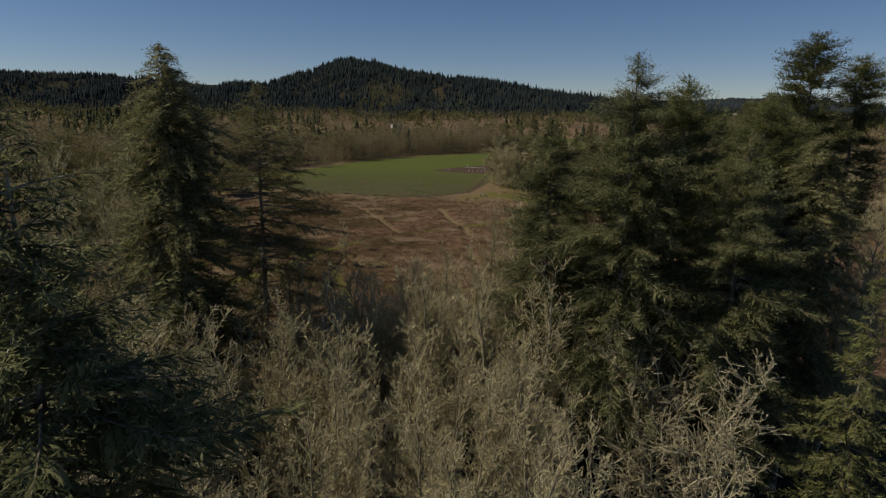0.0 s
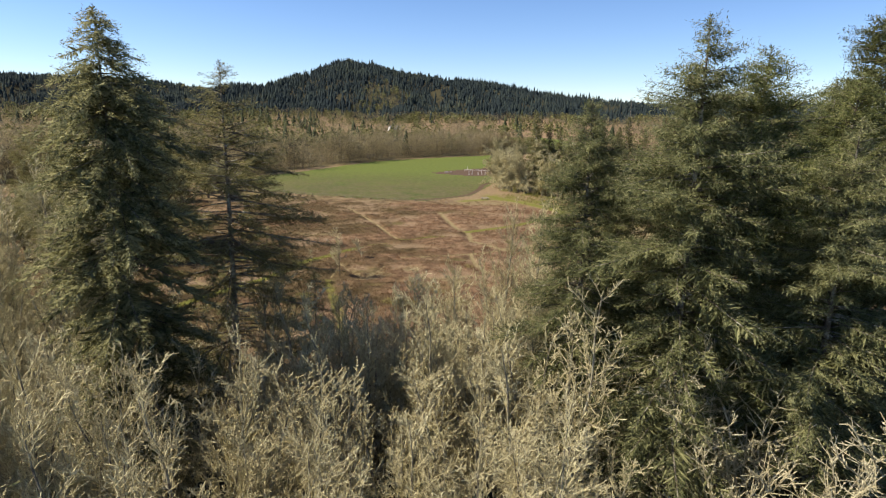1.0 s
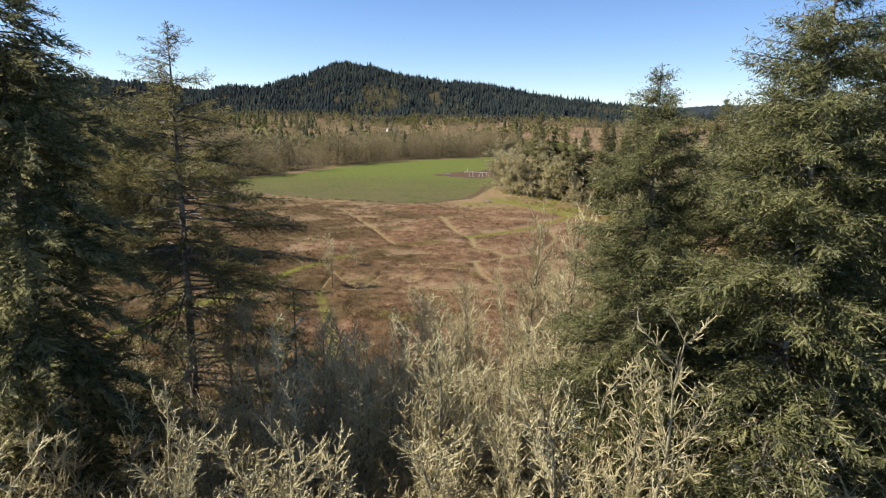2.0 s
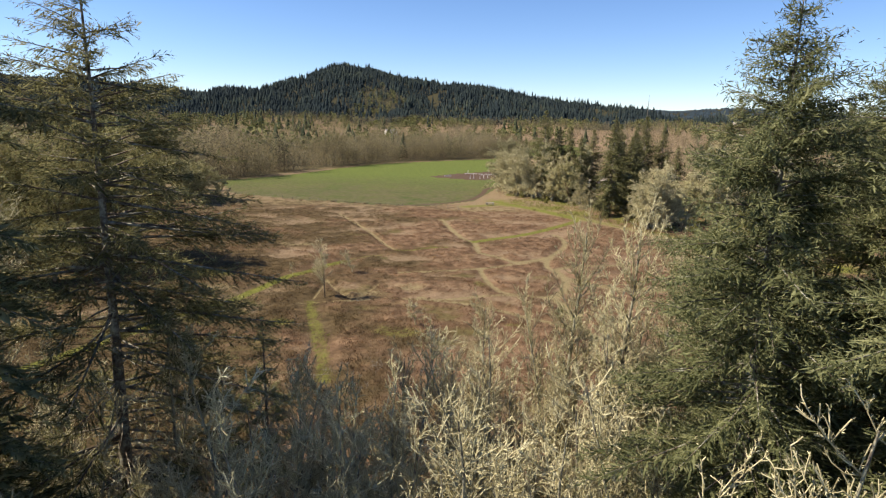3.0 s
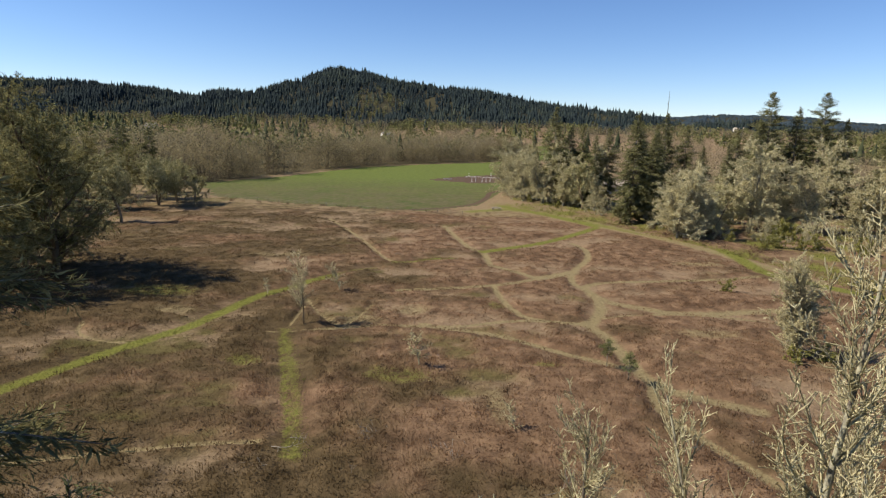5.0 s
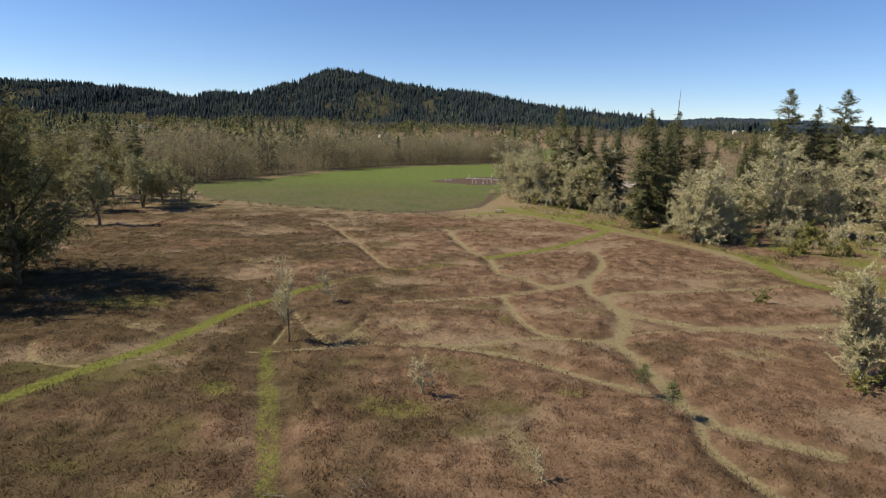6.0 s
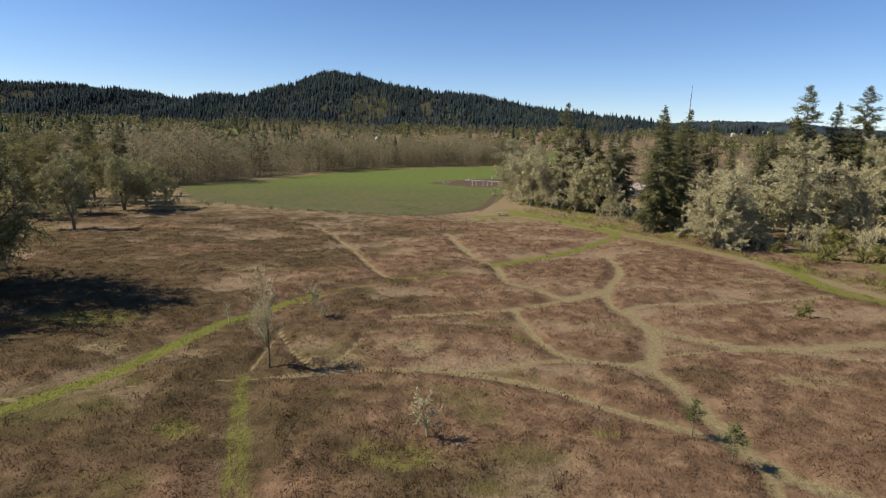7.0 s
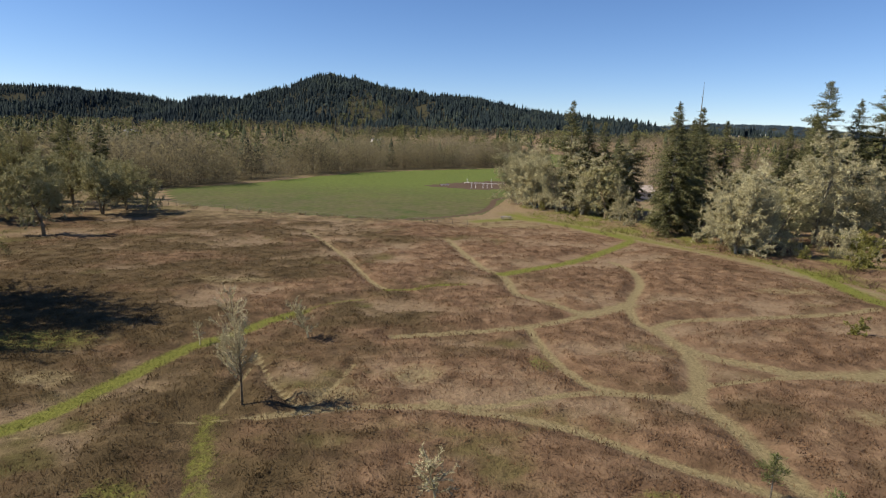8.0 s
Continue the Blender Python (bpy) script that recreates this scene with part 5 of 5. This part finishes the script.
for x, y in ((9.6, 265.5), (12.2, 265.5), (13.8, 266.8), (15.5, 268), (21.8, 271), (23.4, 272.5), (8.0, 292), (18, 297)):
    plant(stand, x, y, 0.8, 10)


def jump_rail(length):
    ob = thing("arena_rail", "low white rail on short posts across the arena", "rail")
    bm_part("rail", box_bm(length, 0.12, 0.12, 0.03), M_WHITE, ob, pose(0, 0, 0.4))
    for k in range(6):
        bm_part("post", box_bm(0.12, 0.10, 0.4, 0.02), M_WHITE, ob, pose(-length / 2 + 0.3 + (length - 0.6) * k / 5, 0, 0))
    return ob


place(jump_rail(19.0), 15.5, 281.5, -14)
place(jump_rail(3.4), -1.2, 272.0, 20)


def picnic_table():
    ob = thing("picnic_table", "weathered grey wooden table with benches on the grass", "table")
    for k in range(4):
        bm_part("board", box_bm(2.4, 0.18, 0.045, 0.008), M_DEADWOOD, ob, pose(0, -0.3 + 0.2 * k, 0.73))
    for y in (-0.75, 0.75):
        bm_part("bench", box_bm(2.4, 0.28, 0.045, 0.008), M_DEADWOOD, ob, pose(0, y, 0.43))
    for x in (-0.85, 0.85):
        bm_part("cross_beam", box_bm(0.09, 1.7, 0.09, 0.01), M_POST, ob, pose(x, 0, 0.335))
        for y, lean in ((-0.45, -22), (0.45, 22)):
            bm_part("leg", box_bm(0.10, 0.09, 0.80, 0.01), M_POST, ob, pose(x, y * 1.35, -0.02, lean, 0, 0))
    return ob


place(picnic_table(), 11.0, 185.0, 12)


def gable_house(name, label, sx, sy, wall_h, roof_h, wall_m, roof_m):
    """A plain building: walls, a two-sided roof with eaves, windows and a door."""
    ob = thing(name, label, "building")
    bm = box_bm(sx, sy, wall_h)
    for x in (-sx / 2, sx / 2):
        vs = [bm.verts.new(p) for p in ((x, -sy / 2, wall_h), (x, sy / 2, wall_h), (x, 0, wall_h + roof_h))]
        bm.faces.new(vs)
    bm_part("wall", bm, wall_m, ob, pose(0, 0, 0))
    slope = math.hypot(sy / 2, roof_h)
    tilt = math.degrees(math.atan2(roof_h, sy / 2))
    for sign in (-1, 1):
        bm_part("roof", box_bm(sx + 0.8, slope + 0.5, 0.12, 0.02), roof_m, ob, pose(0, sign * (sy / 4 + 0.15), wall_h + roof_h / 2 - 0.05, -sign * tilt, 0, 0))
    for x in (-sx * 0.3, sx * 0.05, sx * 0.33):
        window = bm_part("window", box_bm(1.3, 0.08, 1.3, 0.02), M_WHITE, ob, pose(x, -sy / 2 - 0.02, 1.1))
        bm_part("pane", box_bm(1.1, 0.03, 1.1), M_PANE, window, pose(0, -0.035, 0.1))
    bm_part("door", box_bm(1.0, 0.08, 2.05, 0.02), M_POST, ob, pose(-sx * 0.13, -sy / 2 - 0.02, 0))
    return ob


place(gable_house("shed", "low shed with a tan sheet roof behind the grove", 11, 7, 2.8, 1.6, M_WALL, M_ROOF), 55.5, 236, 8)
for x, y, turn, sx, roof in ((470, 1060, 20, 26, M_DARKROOF), (505, 1075, -10, 18, M_ROOF), (540, 1050, 60, 14, M_DARKROOF), (640, 1080, 0, 24, M_ROOF), (-62, 640, 30, 11, M_DARKROOF), (-330, 700, 0, 12, M_DARKROOF)):
    ob = place(gable_house("farm_house", "far pale farm building at the valley's edge", sx, 9, 4.0, 2.6, M_WALL, roof), x, y, turn)
    ob.location.z = on_ground(x, y) - 0.2
